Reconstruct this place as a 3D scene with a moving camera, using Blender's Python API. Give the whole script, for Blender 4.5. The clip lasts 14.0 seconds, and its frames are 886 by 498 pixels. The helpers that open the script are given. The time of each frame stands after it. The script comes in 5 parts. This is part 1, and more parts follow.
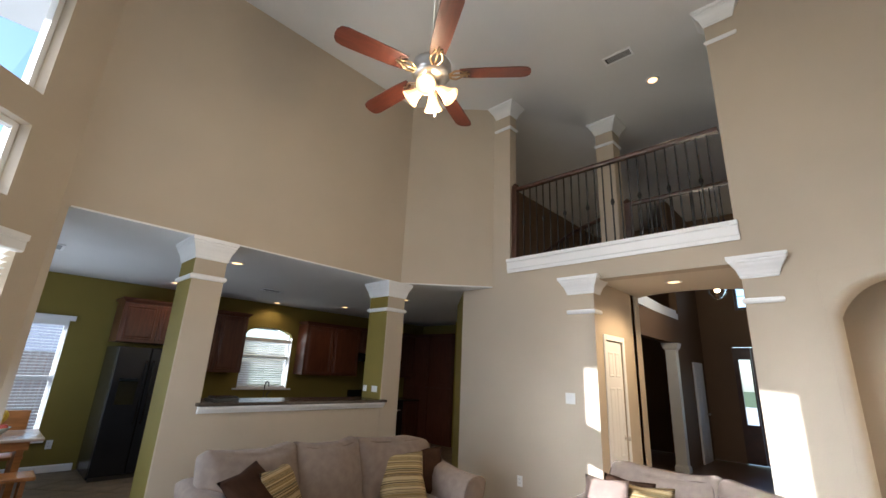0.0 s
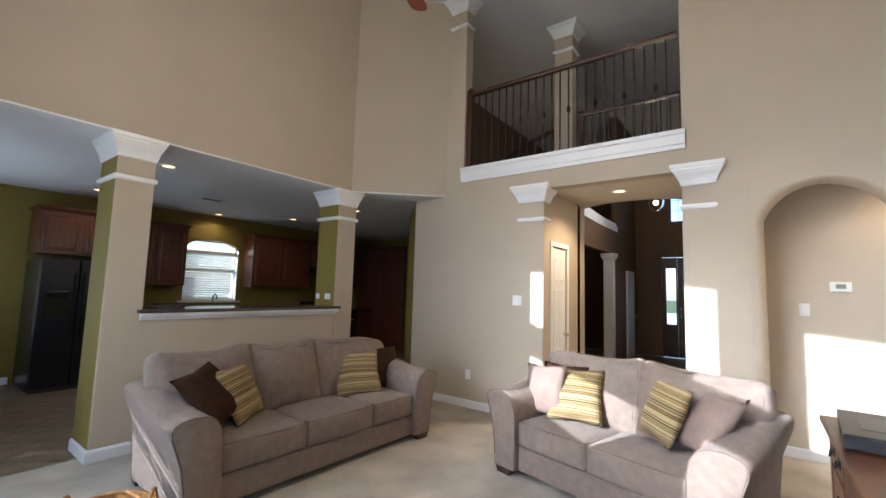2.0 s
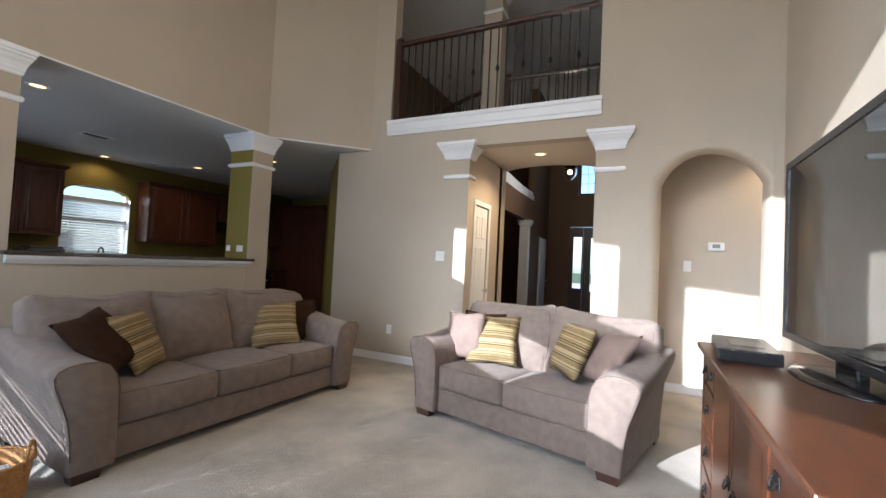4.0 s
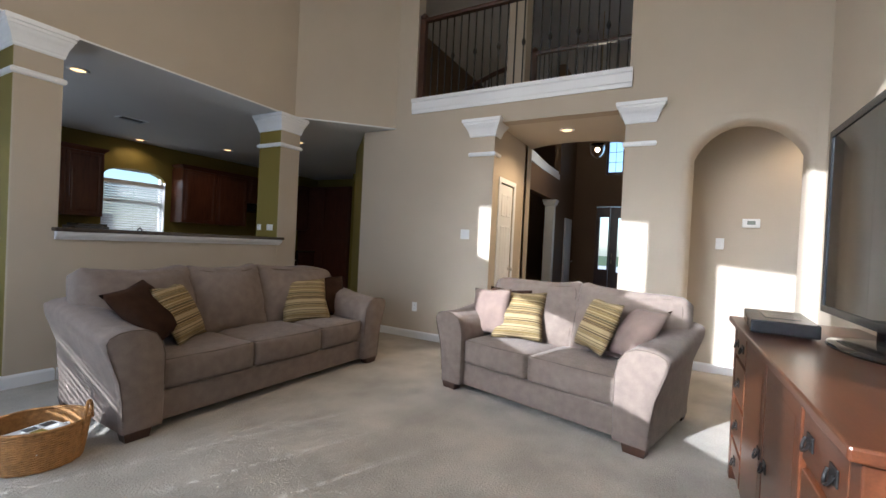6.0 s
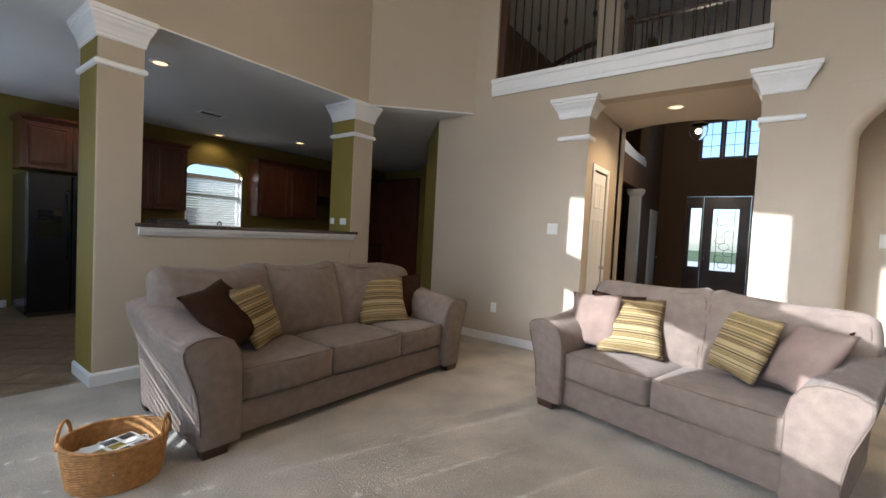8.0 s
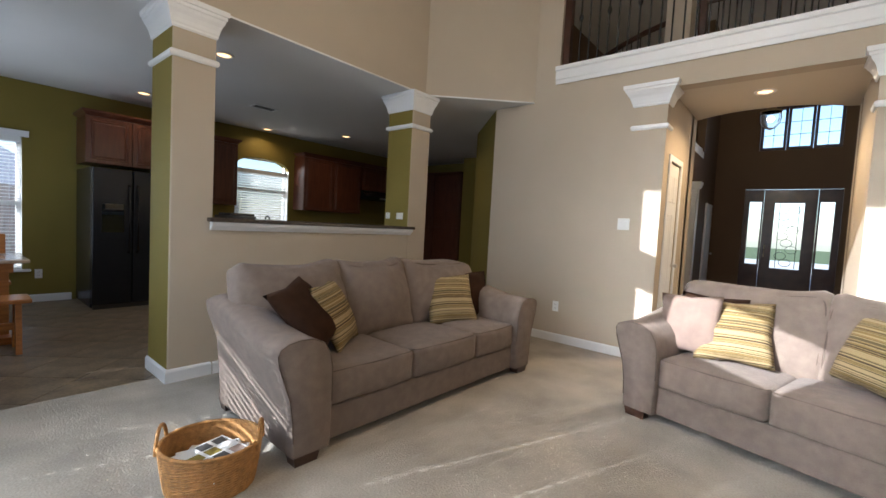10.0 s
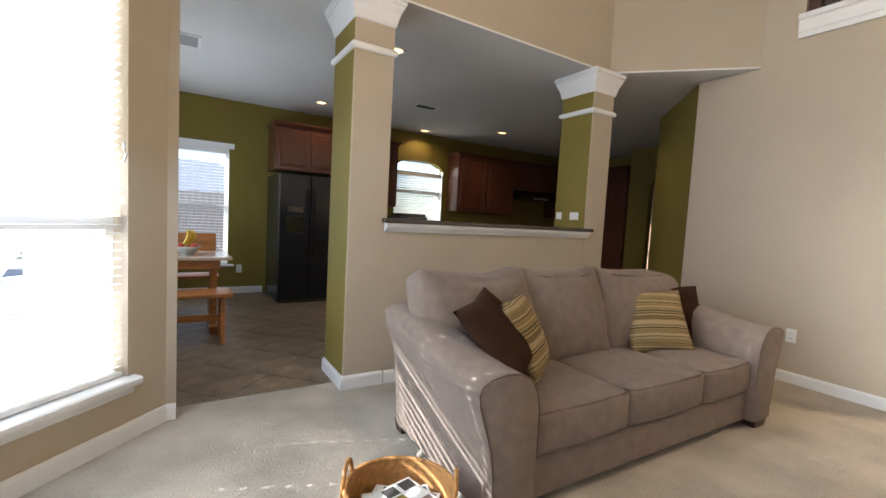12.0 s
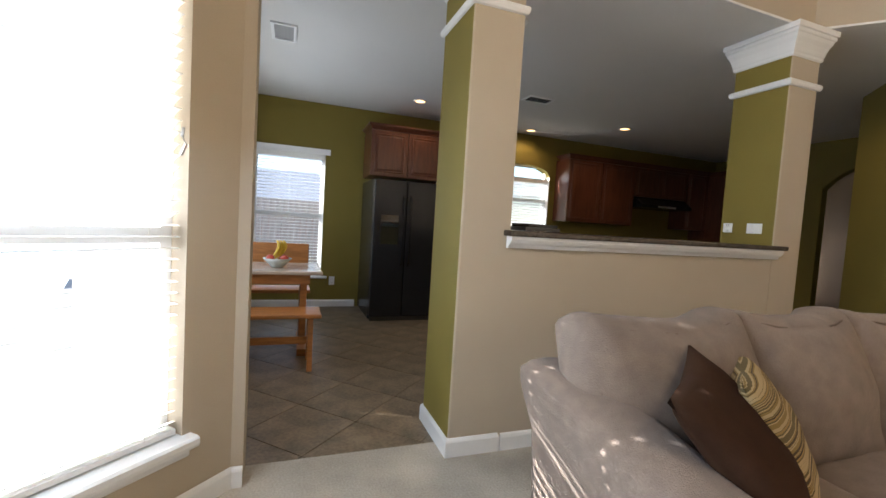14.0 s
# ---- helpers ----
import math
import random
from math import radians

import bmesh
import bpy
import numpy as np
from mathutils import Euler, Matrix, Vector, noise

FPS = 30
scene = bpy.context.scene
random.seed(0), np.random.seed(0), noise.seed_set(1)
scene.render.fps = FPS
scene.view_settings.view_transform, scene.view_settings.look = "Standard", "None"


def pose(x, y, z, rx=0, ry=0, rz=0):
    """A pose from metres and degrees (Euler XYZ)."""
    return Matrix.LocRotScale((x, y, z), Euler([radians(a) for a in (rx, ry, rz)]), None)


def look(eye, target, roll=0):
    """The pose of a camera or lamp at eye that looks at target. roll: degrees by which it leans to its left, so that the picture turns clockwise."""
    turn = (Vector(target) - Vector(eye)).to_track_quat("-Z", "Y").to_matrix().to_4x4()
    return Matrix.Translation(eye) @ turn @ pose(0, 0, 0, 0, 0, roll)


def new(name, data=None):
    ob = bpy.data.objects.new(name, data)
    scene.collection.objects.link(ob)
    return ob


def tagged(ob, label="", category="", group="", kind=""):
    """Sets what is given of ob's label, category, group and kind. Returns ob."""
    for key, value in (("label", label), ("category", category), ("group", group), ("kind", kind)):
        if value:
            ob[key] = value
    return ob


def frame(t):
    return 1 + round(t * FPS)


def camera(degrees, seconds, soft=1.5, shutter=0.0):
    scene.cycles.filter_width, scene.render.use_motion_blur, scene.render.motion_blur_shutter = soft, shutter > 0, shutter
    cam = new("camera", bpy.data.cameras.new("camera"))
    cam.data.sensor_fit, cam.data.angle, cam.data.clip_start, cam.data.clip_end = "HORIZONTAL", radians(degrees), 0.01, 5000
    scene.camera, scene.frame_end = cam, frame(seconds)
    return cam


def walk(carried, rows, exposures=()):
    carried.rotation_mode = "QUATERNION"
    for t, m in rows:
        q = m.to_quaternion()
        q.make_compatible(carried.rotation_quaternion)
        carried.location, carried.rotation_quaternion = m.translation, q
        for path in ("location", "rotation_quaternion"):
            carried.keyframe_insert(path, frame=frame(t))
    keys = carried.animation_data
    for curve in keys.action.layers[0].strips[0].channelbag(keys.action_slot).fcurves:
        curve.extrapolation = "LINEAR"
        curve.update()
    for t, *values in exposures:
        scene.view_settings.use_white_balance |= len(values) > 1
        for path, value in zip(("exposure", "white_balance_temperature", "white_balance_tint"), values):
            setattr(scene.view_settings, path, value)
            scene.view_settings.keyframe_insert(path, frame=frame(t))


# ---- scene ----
cam = camera(93.0, 14.0)
PATH = [
    (0, (-4.634, -4.423, 1.596), (-3.254, -3.087, 2.153), 2.7),
    (0.5, (-4.642, -4.384, 1.584), (-3.204, -3.069, 2.035), 2.3),
    (1, (-4.606, -4.395, 1.553), (-3.127, -3.097, 1.907), 2.2),
    (1.5, (-4.653, -4.335, 1.494), (-3.104, -3.099, 1.764), 1.9),
    (2, (-4.585, -4.355, 1.476), (-2.993, -3.159, 1.665), 1.7),
    (2.5, (-4.528, -4.434, 1.456), (-2.896, -3.285, 1.579), 1.8),
    (3, (-4.447, -4.501, 1.45), (-2.771, -3.411, 1.519), 1.7),
    (3.5, (-4.585, -4.401, 1.323), (-2.82, -3.462, 1.396), 2.2),
    (3.7, (-4.579, -4.317, 1.304), (-2.784, -3.438, 1.379), 2.8),
    (5.8, (-4.669, -4.253, 1.215), (-2.883, -3.353, 1.208), 2.8),
    (6, (-4.614, -4.286, 1.232), (-2.862, -3.321, 1.209), 2.8),
    (6.5, (-4.492, -4.262, 1.274), (-2.82, -3.166, 1.222), 2.7),
    (7, (-4.402, -4.2, 1.288), (-2.794, -3.013, 1.22), 2.8),
    (7.2, (-4.376, -4.152, 1.274), (-2.792, -2.933, 1.205), 2.9),
    (9.3, (-4.45, -3.45, 1.244), (-2.813, -2.305, 1.153), 3.1),
    (9.5, (-4.484, -3.466, 1.231), (-2.872, -2.285, 1.141), 3.1),
    (10, (-4.489, -3.419, 1.251), (-2.961, -2.134, 1.14), 3.1),
    (10.5, (-4.481, -3.263, 1.232), (-3.044, -1.877, 1.118), 3.3),
    (11, (-4.437, -3.164, 1.254), (-3.143, -1.645, 1.12), 3.1),
    (11.5, (-4.415, -3.019, 1.243), (-3.269, -1.386, 1.099), 2.9),
    (12, (-4.412, -2.786, 1.227), (-3.361, -1.09, 1.089), 3.1),
    (12.5, (-4.422, -2.563, 1.218), (-3.46, -0.815, 1.082), 3.1),
    (13, (-4.392, -2.361, 1.196), (-3.525, -0.563, 1.078), 3.0),
    (13.5, (-4.336, -2.177, 1.229), (-3.561, -0.337, 1.104), 3.4),
    (14, (-4.278, -2.0, 1.224), (-3.594, -0.124, 1.109), 3.5),
]
walk(cam, [(t, look(eye, target, roll)) for t, eye, target, roll in PATH], [(0.0, 1.46, 5300, 10), (3.5, 1.32, 5080, 10), (6.5, 1.04, 5150, 10), (9.5, 1.20, 5380, 10), (11.0, 1.60, 5500, 10), (12.5, 1.74, 5700, 10), (14.0, 1.74, 5780, 10)])

# ---- world, sun, lights ----
world = bpy.data.worlds.new("sky_world")
scene.world = world
world.use_nodes = True
wn = world.node_tree
sky = wn.nodes.new("ShaderNodeTexSky")
sky.sky_type = 'NISHITA'
sky.sun_disc = False
sky.sun_elevation = math.radians(24.5)
sky.sun_rotation = math.radians(-68)
wn.nodes["Background"].inputs["Strength"].default_value = 0.12
wn.links.new(sky.outputs["Color"], wn.nodes["Background"].inputs["Color"])

DAY = 2.5
SUN_WAY = Vector((1.0, -0.40, -0.49))
sun_data = bpy.data.lights.new("sun", 'SUN')
sun_data.energy = 5.0
sun_data.angle = math.radians(0.3)
sun_data.color = (1.0, 0.93, 0.82)
sun = new("sun", sun_data)
sun.rotation_euler = SUN_WAY.to_track_quat('-Z', 'Y').to_euler()


def area_light(name, place, way, sx, sy, power, color=(1, 1, 1)):
    d = bpy.data.lights.new(name, 'AREA')
    d.shape = 'RECTANGLE'
    d.size, d.size_y, d.energy, d.color = sx, sy, power, color
    ob = new(name, d)
    ob.location = place
    ob.rotation_euler = Vector(way).to_track_quat('-Z', 'Y').to_euler()
    return ob


def point_light(name, place, power, color=(1.0, 0.75, 0.45), size=0.04):
    d = bpy.data.lights.new(name, 'POINT')
    d.energy, d.color, d.shadow_soft_size = power, color, size
    ob = new(name, d)
    ob.location = place
    return ob


def spot_light(name, place, power, color=(1.0, 0.66, 0.33), angle=150):
    d = bpy.data.lights.new(name, 'SPOT')
    d.energy, d.color, d.shadow_soft_size = power, color, 0.05
    d.spot_size, d.spot_blend = math.radians(angle), 0.6
    ob = new(name, d)
    ob.location = place
    return ob


# ---- materials ----
def mat(name, color, rough=0.6, metal=0.0, rvar=0.06, var=0.12, scale=3.0, fine=120.0, bump=0.1, spec=0.5, coat=0.0, sheen=0.0, stretch=None, dark=None, detail=4.0):
    """A painted or natural surface: broad stains and a fine grain in colour, roughness and relief."""
    m = bpy.data.materials.new(name)
    m.use_nodes = True
    nt = m.node_tree
    N, L = nt.nodes, nt.links
    b = N["Principled BSDF"]
    tc = N.new("ShaderNodeTexCoord")
    src = tc.outputs["Object"]
    if stretch:
        mp = N.new("ShaderNodeMapping")
        mp.inputs["Scale"].default_value = stretch
        L.new(src, mp.inputs["Vector"])
        src = mp.outputs["Vector"]
    n1 = N.new("ShaderNodeTexNoise")
    n1.inputs["Scale"].default_value = scale
    n1.inputs["Detail"].default_value = detail
    n2 = N.new("ShaderNodeTexNoise")
    n2.inputs["Scale"].default_value = fine
    n2.inputs["Detail"].default_value = 3.0
    L.new(src, n1.inputs["Vector"])
    L.new(src, n2.inputs["Vector"])
    add = N.new("ShaderNodeMath")
    add.operation = 'MULTIPLY_ADD'
    add.inputs[1].default_value = 0.35
    L.new(n2.outputs["Fac"], add.inputs[0])
    sub = N.new("ShaderNodeMath")
    sub.operation = 'MULTIPLY'
    sub.inputs[1].default_value = 0.65
    L.new(n1.outputs["Fac"], sub.inputs[0])
    L.new(sub.outputs[0], add.inputs[2])
    ramp = N.new("ShaderNodeValToRGB")
    lo = dark or tuple(c * (1 - var) for c in color)
    hi = tuple(min(1.0, c * (1 + var)) for c in color)
    ramp.color_ramp.elements[0].position = 0.36
    ramp.color_ramp.elements[0].color = (*lo, 1)
    ramp.color_ramp.elements[1].position = 0.64
    ramp.color_ramp.elements[1].color = (*hi, 1)
    L.new(add.outputs[0], ramp.inputs["Fac"])
    L.new(ramp.outputs["Color"], b.inputs["Base Color"])
    mr = N.new("ShaderNodeMapRange")
    mr.inputs["To Min"].default_value = max(0.02, rough - rvar)
    mr.inputs["To Max"].default_value = min(1.0, rough + rvar)
    L.new(n1.outputs["Fac"], mr.inputs["Value"])
    L.new(mr.outputs["Result"], b.inputs["Roughness"])
    b.inputs["Metallic"].default_value = metal
    b.inputs["Specular IOR Level"].default_value = spec
    b.inputs["Coat Weight"].default_value = coat
    b.inputs["Coat Roughness"].default_value = 0.15
    b.inputs["Sheen Weight"].default_value = sheen
    if bump:
        bp = N.new("ShaderNodeBump")
        bp.inputs["Strength"].default_value = bump
        bp.inputs["Distance"].default_value = 0.004
        L.new(n2.outputs["Fac"], bp.inputs["Height"])
        L.new(bp.outputs["Normal"], b.inputs["Normal"])
    return m


def glow(name, color, strength):
    m = bpy.data.materials.new(name)
    m.use_nodes = True
    b = m.node_tree.nodes["Principled BSDF"]
    b.inputs["Base Color"].default_value = (*color, 1)
    b.inputs["Emission Color"].default_value = (*color, 1)
    b.inputs["Emission Strength"].default_value = strength
    return m


def glass(name, color=(1, 1, 1), rough=0.0):
    m = bpy.data.materials.new(name)
    m.use_nodes = True
    b = m.node_tree.nodes["Principled BSDF"]
    b.inputs["Base Color"].default_value = (*color, 1)
    b.inputs["Roughness"].default_value = rough
    b.inputs["Transmission Weight"].default_value = 1.0
    b.inputs["IOR"].default_value = 1.1
    return m


def striped(name, colors, scale):
    """Woven cushion stripes of uneven width, with thread grain."""
    m = mat(name, (0.3, 0.25, 0.15), 0.9, fine=500.0, bump=0.35)
    nt = m.node_tree
    N, L = nt.nodes, nt.links
    tc = N.new("ShaderNodeTexCoord")
    sep = N.new("ShaderNodeSeparateXYZ")
    L.new(tc.outputs["Object"], sep.inputs["Vector"])
    no = N.new("ShaderNodeTexNoise")
    no.noise_dimensions = '1D'
    no.inputs["Scale"].default_value = scale
    no.inputs["Detail"].default_value = 1.5
    L.new(sep.outputs["Z"], no.inputs["W"])
    ramp = N.new("ShaderNodeValToRGB")
    ramp.color_ramp.interpolation = 'CONSTANT'
    el = ramp.color_ramp.elements
    while len(el) < len(colors):
        el.new(0.5)
    for i, c in enumerate(colors):
        el[i].position = 0.0 if i == 0 else 0.33 + 0.36 * (i - 1) / max(1, len(colors) - 2)
        el[i].color = (*c, 1)
    L.new(no.outputs["Fac"], ramp.inputs["Fac"])
    L.new(ramp.outputs["Color"], N["Principled BSDF"].inputs["Base Color"])
    return m


TAN = mat("tan_wall_paint", (0.480, 0.410, 0.316), 0.75, var=0.04, scale=1.2, fine=180, bump=0.12, spec=0.25)
# Tan paint of the passage ceiling, with its warm bounce light in the colour.
LIT_TAN = mat("lit_tan_ceiling_paint", (0.62, 0.56, 0.46), 0.8, var=0.03, scale=1.2, fine=120, bump=0.15, spec=0.2)
GREEN = mat("olive_wall_paint", (0.218, 0.170, 0.036), 0.72, var=0.06, scale=1.2, fine=180, bump=0.12, spec=0.25)
WHITE = mat("white_trim_paint", (0.80, 0.80, 0.80), 0.35, var=0.02, scale=4, fine=60, bump=0.02)
CEIL = mat("white_ceiling_paint", (0.72, 0.71, 0.69), 0.9, var=0.03, scale=1.0, fine=90, bump=0.3, spec=0.2)
CARPET = mat("beige_carpet", (0.425, 0.380, 0.314), 1.0, var=0.22, scale=2.6, fine=95, bump=1.0, spec=0.1, sheen=0.1, detail=10)
TILE = mat("brown_floor_tile", (0.185, 0.138, 0.088), 0.42, var=0.45, scale=5.5, fine=50, bump=0.08)
GROUT = mat("grey_grout", (0.150, 0.114, 0.076), 0.9, fine=200)
WOODFLOOR = mat("dark_wood_floor", (0.09, 0.05, 0.03), 0.3, var=0.3, scale=4, stretch=(1, 8, 1))
GRANITE = mat("dark_granite", (0.06, 0.045, 0.035), 0.2, var=0.5, scale=60, fine=200, bump=0.02)
CHERRY = mat("cherry_cabinet_wood", (0.090, 0.028, 0.013), 0.35, var=0.3, scale=5, fine=90, stretch=(6, 6, 0.8), bump=0.08, coat=0.2)
OAK = mat("honey_oak", (0.38, 0.15, 0.035), 0.4, var=0.25, scale=5, fine=90, stretch=(1.0, 8, 8), coat=0.2)
CONSOLE = mat("brown_console_wood", (0.085, 0.026, 0.009), 0.30, var=0.28, scale=4, fine=40, stretch=(0.7, 5, 5), bump=0.03, coat=0.35, rvar=0.03)
DARKWOOD = mat("dark_stained_wood", (0.05, 0.018, 0.009), 0.35, var=0.3, scale=6, fine=90, coat=0.2)
BLADE = mat("mahogany_fan_blade", (0.065, 0.017, 0.009), 0.32, var=0.3, scale=5, fine=80, stretch=(1, 10, 10), coat=0.3)
IRON = mat("black_wrought_iron", (0.016, 0.014, 0.013), 0.5, metal=0.4, var=0.2)
FABRIC = mat("taupe_microsuede", (0.190, 0.148, 0.120), 0.95, var=0.13, scale=17, fine=230, bump=0.6, spec=0.15, sheen=0.10, detail=8)
PIPING = mat("taupe_piping", (0.135, 0.104, 0.084), 0.95, fine=400, bump=0.3, spec=0.1)
BROWNFAB = mat("dark_brown_cushion", (0.034, 0.017, 0.010), 0.95, var=0.2, scale=12, fine=400, bump=0.3, spec=0.08)
ROSEFAB = mat("dusty_rose_brown_cushion", (0.20, 0.140, 0.112), 0.9, var=0.15, scale=10, fine=400, bump=0.3, sheen=0.05)
STRIPE = striped("striped_olive_cushion", [(0.030, 0.018, 0.010), (0.26, 0.17, 0.055), (0.10, 0.075, 0.028), (0.36, 0.27, 0.14), (0.20, 0.135, 0.040), (0.050, 0.031, 0.016), (0.30, 0.22, 0.095)], 52.0)
# Brown paint, made darker to put the foyer's lack of light into it.
FOYER = mat("dim_brown_foyer_paint", (0.15, 0.095, 0.056), 0.7, var=0.06, scale=1.2, fine=180, bump=0.1, spec=0.25)
# Outer face of the kitchen wing, with the outdoor glare in its pale colour.
SIDING = mat("glare_pale_siding", (0.72, 0.70, 0.66), 0.8, var=0.05)
BLACK = mat("black_plastic", (0.012, 0.012, 0.013), 0.25, rvar=0.02, var=0.1, fine=300, bump=0.02)
FRIDGE = mat("black_fridge_enamel", (0.014, 0.015, 0.018), 0.22, rvar=0.01, var=0.1, fine=300, bump=0.06, spec=0.35)
SCREEN = mat("tv_screen_glass", (0.008, 0.010, 0.011), 0.025, rvar=0.002, var=0.1, bump=0.0, spec=0.8)
SCREEN.node_tree.nodes["Principled BSDF"].inputs["IOR"].default_value = 1.9
STEEL = mat("brushed_nickel", (0.55, 0.53, 0.50), 0.3, metal=1.0, var=0.08, fine=200, bump=0.03)
BRASS = mat("antique_brass", (0.42, 0.30, 0.16), 0.35, metal=1.0, var=0.15)
WICKER = mat("honey_wicker", (0.37, 0.18, 0.048), 0.65, var=0.3, scale=30, fine=160, bump=0.5)
PAPER = mat("printed_magazine_paper", (0.70, 0.70, 0.68), 0.4, var=0.1)
INK = mat("dark_print", (0.06, 0.06, 0.06), 0.5)
PLATE = mat("white_plastic_plate", (0.78, 0.78, 0.76), 0.3, var=0.02, bump=0.0)
BLIND = mat("white_blind_slat", (0.82, 0.82, 0.80), 0.45, var=0.03, bump=0.02)
GLASS = glass("window_glass")
BULB = glow("lit_bulb", (1.0, 0.74, 0.42), 5.0)
CANLIGHT = glow("lit_downlight", (1.0, 0.55, 0.20), 1.5)
SHADEGLASS = glow("frosted_amber_glass", (1.0, 0.60, 0.24), 0.5)
BRICK = mat("red_brick", (0.42, 0.24, 0.18), 0.9, var=0.25, scale=20)
ROOFING = mat("grey_roof_shingle", (0.34, 0.34, 0.36), 0.95, var=0.3, scale=15)
FENCE = mat("weathered_fence_board", (0.42, 0.38, 0.34), 0.9, var=0.25, stretch=(6, 6, 0.6))
GRASS = mat("lawn_grass", (0.08, 0.11, 0.03), 1.0, var=0.4, scale=3)
BANANA = mat("yellow_banana_skin", (0.70, 0.46, 0.03), 0.5, var=0.15)
FRUITRED = mat("red_fruit_skin", (0.45, 0.06, 0.03), 0.35, var=0.3)
BOWL = mat("pale_ceramic", (0.55, 0.58, 0.55), 0.2)
LEAD = mat("dark_lead_came", (0.03, 0.03, 0.03), 0.4, metal=0.6)
TVBASE = mat("glossy_black_base", (0.010, 0.010, 0.011), 0.08, var=0.1, bump=0.0, spec=0.7)


# ---- mesh helpers ----
def mesh_of(name, bm, material, smooth=False):
    me = bpy.data.meshes.new(name)
    bmesh.ops.recalc_face_normals(bm, faces=bm.faces[:])
    bm.to_mesh(me)
    bm.free()
    mats = material if isinstance(material, (list, tuple)) else [material]
    for m in mats:
        me.materials.append(m)
    if smooth:
        me.polygons.foreach_set("use_smooth", [True] * len(me.polygons))
    return me


def part(name, bm, material, parent=None, label="", smooth=False):
    ob = new(name, mesh_of(name, bm, material, smooth))
    if parent is not None:
        ob.parent = parent
    if label:
        tagged(ob, label)
    return ob


def thing(name, label, category, group="", m=None, kind=""):
    ob = new(name)
    tagged(ob, label, category, group, kind)
    if m is not None:
        ob.matrix_world = m
    return ob


def box(bm, x0, x1, y0, y1, z0, z1, bevel=0.0, seg=2):
    r = bmesh.ops.create_cube(bm, size=1.0)
    vs = r["verts"]
    for v in vs:
        v.co = Vector(((x0 + x1) / 2 + v.co.x * (x1 - x0), (y0 + y1) / 2 + v.co.y * (y1 - y0), (z0 + z1) / 2 + v.co.z * (z1 - z0)))
    if bevel:
        es = list({e for v in vs for e in v.link_edges})
        bmesh.ops.bevel(bm, geom=es, offset=bevel, segments=seg, affect='EDGES', profile=0.5)
    return bm


def boxed(x0, x1, y0, y1, z0, z1, bevel=0.0, seg=2):
    return box(bmesh.new(), x0, x1, y0, y1, z0, z1, bevel, seg)


def prism(bm, pts, z0, z1):
    """A flat outline in x and y, from z0 up to z1."""
    lo = [bm.verts.new((x, y, z0)) for x, y in pts]
    hi = [bm.verts.new((x, y, z1)) for x, y in pts]
    n = len(pts)
    bm.faces.new(lo[::-1])
    bm.faces.new(hi)
    for i in range(n):
        bm.faces.new((lo[i], lo[(i + 1) % n], hi[(i + 1) % n], hi[i]))
    return bm


def loft(bm, rings, closed=True, caps=True):
    """Skin between rings of points of equal count."""
    vs = [[bm.verts.new(p) for p in r] for r in rings]
    n = len(rings[0])
    for a, b in zip(vs, vs[1:]):
        for i in range(n if closed else n - 1):
            j = (i + 1) % n
            bm.faces.new((a[i], a[j], b[j], b[i]))
    if caps:
        bm.faces.new(vs[0][::-1])
        bm.faces.new(vs[-1])
    return bm


def lathe(bm, prof, n=24, cx=0.0, cy=0.0):
    rings = [[(cx + r * math.cos(2 * math.pi * i / n), cy + r * math.sin(2 * math.pi * i / n), z) for i in range(n)] for r, z in prof]
    return loft(bm, rings)


def tube(bm, pts, r, n=8):
    """A round bar along points."""
    pts = [Vector(p) for p in pts]
    rings = []
    for i, p in enumerate(pts):
        d = (pts[min(i + 1, len(pts) - 1)] - pts[max(i - 1, 0)]).normalized()
        q = d.to_track_quat('Z', 'Y')
        rings.append([p + q @ Vector((r * math.cos(2 * math.pi * k / n), r * math.sin(2 * math.pi * k / n), 0)) for k in range(n)])
    return loft(bm, rings)


def pillow_shape(bm, sx, sy, sz, r, n=8, puff=0.0, pinch=0.0):
    """A soft box about the origin, with rounded edges and bulging faces."""
    r0 = bmesh.ops.create_cube(bm, size=2.0)
    es = list({e for v in r0["verts"] for e in v.link_edges})
    bmesh.ops.subdivide_edges(bm, edges=es, cuts=n, use_grid_fill=True)
    h = Vector((sx / 2, sy / 2, sz / 2))
    for v in bm.verts:
        c = v.co.copy()
        p = Vector((c.x * h.x, c.y * h.y, c.z * h.z))
        inner = Vector([max(-hh + r, min(hh - r, pp)) for hh, pp in zip(h, p)])
        d = p - inner
        if d.length > 1e-6:
            p = inner + d.normalized() * r
        k = [(1 - c.x ** 2), (1 - c.y ** 2), (1 - c.z ** 2)]
        p.x += puff * c.x * k[1] * k[2] * 0.5
        p.y += puff * c.y * k[0] * k[2]
        p.z += puff * c.z * k[0] * k[1]
        v.co = p
    return bm


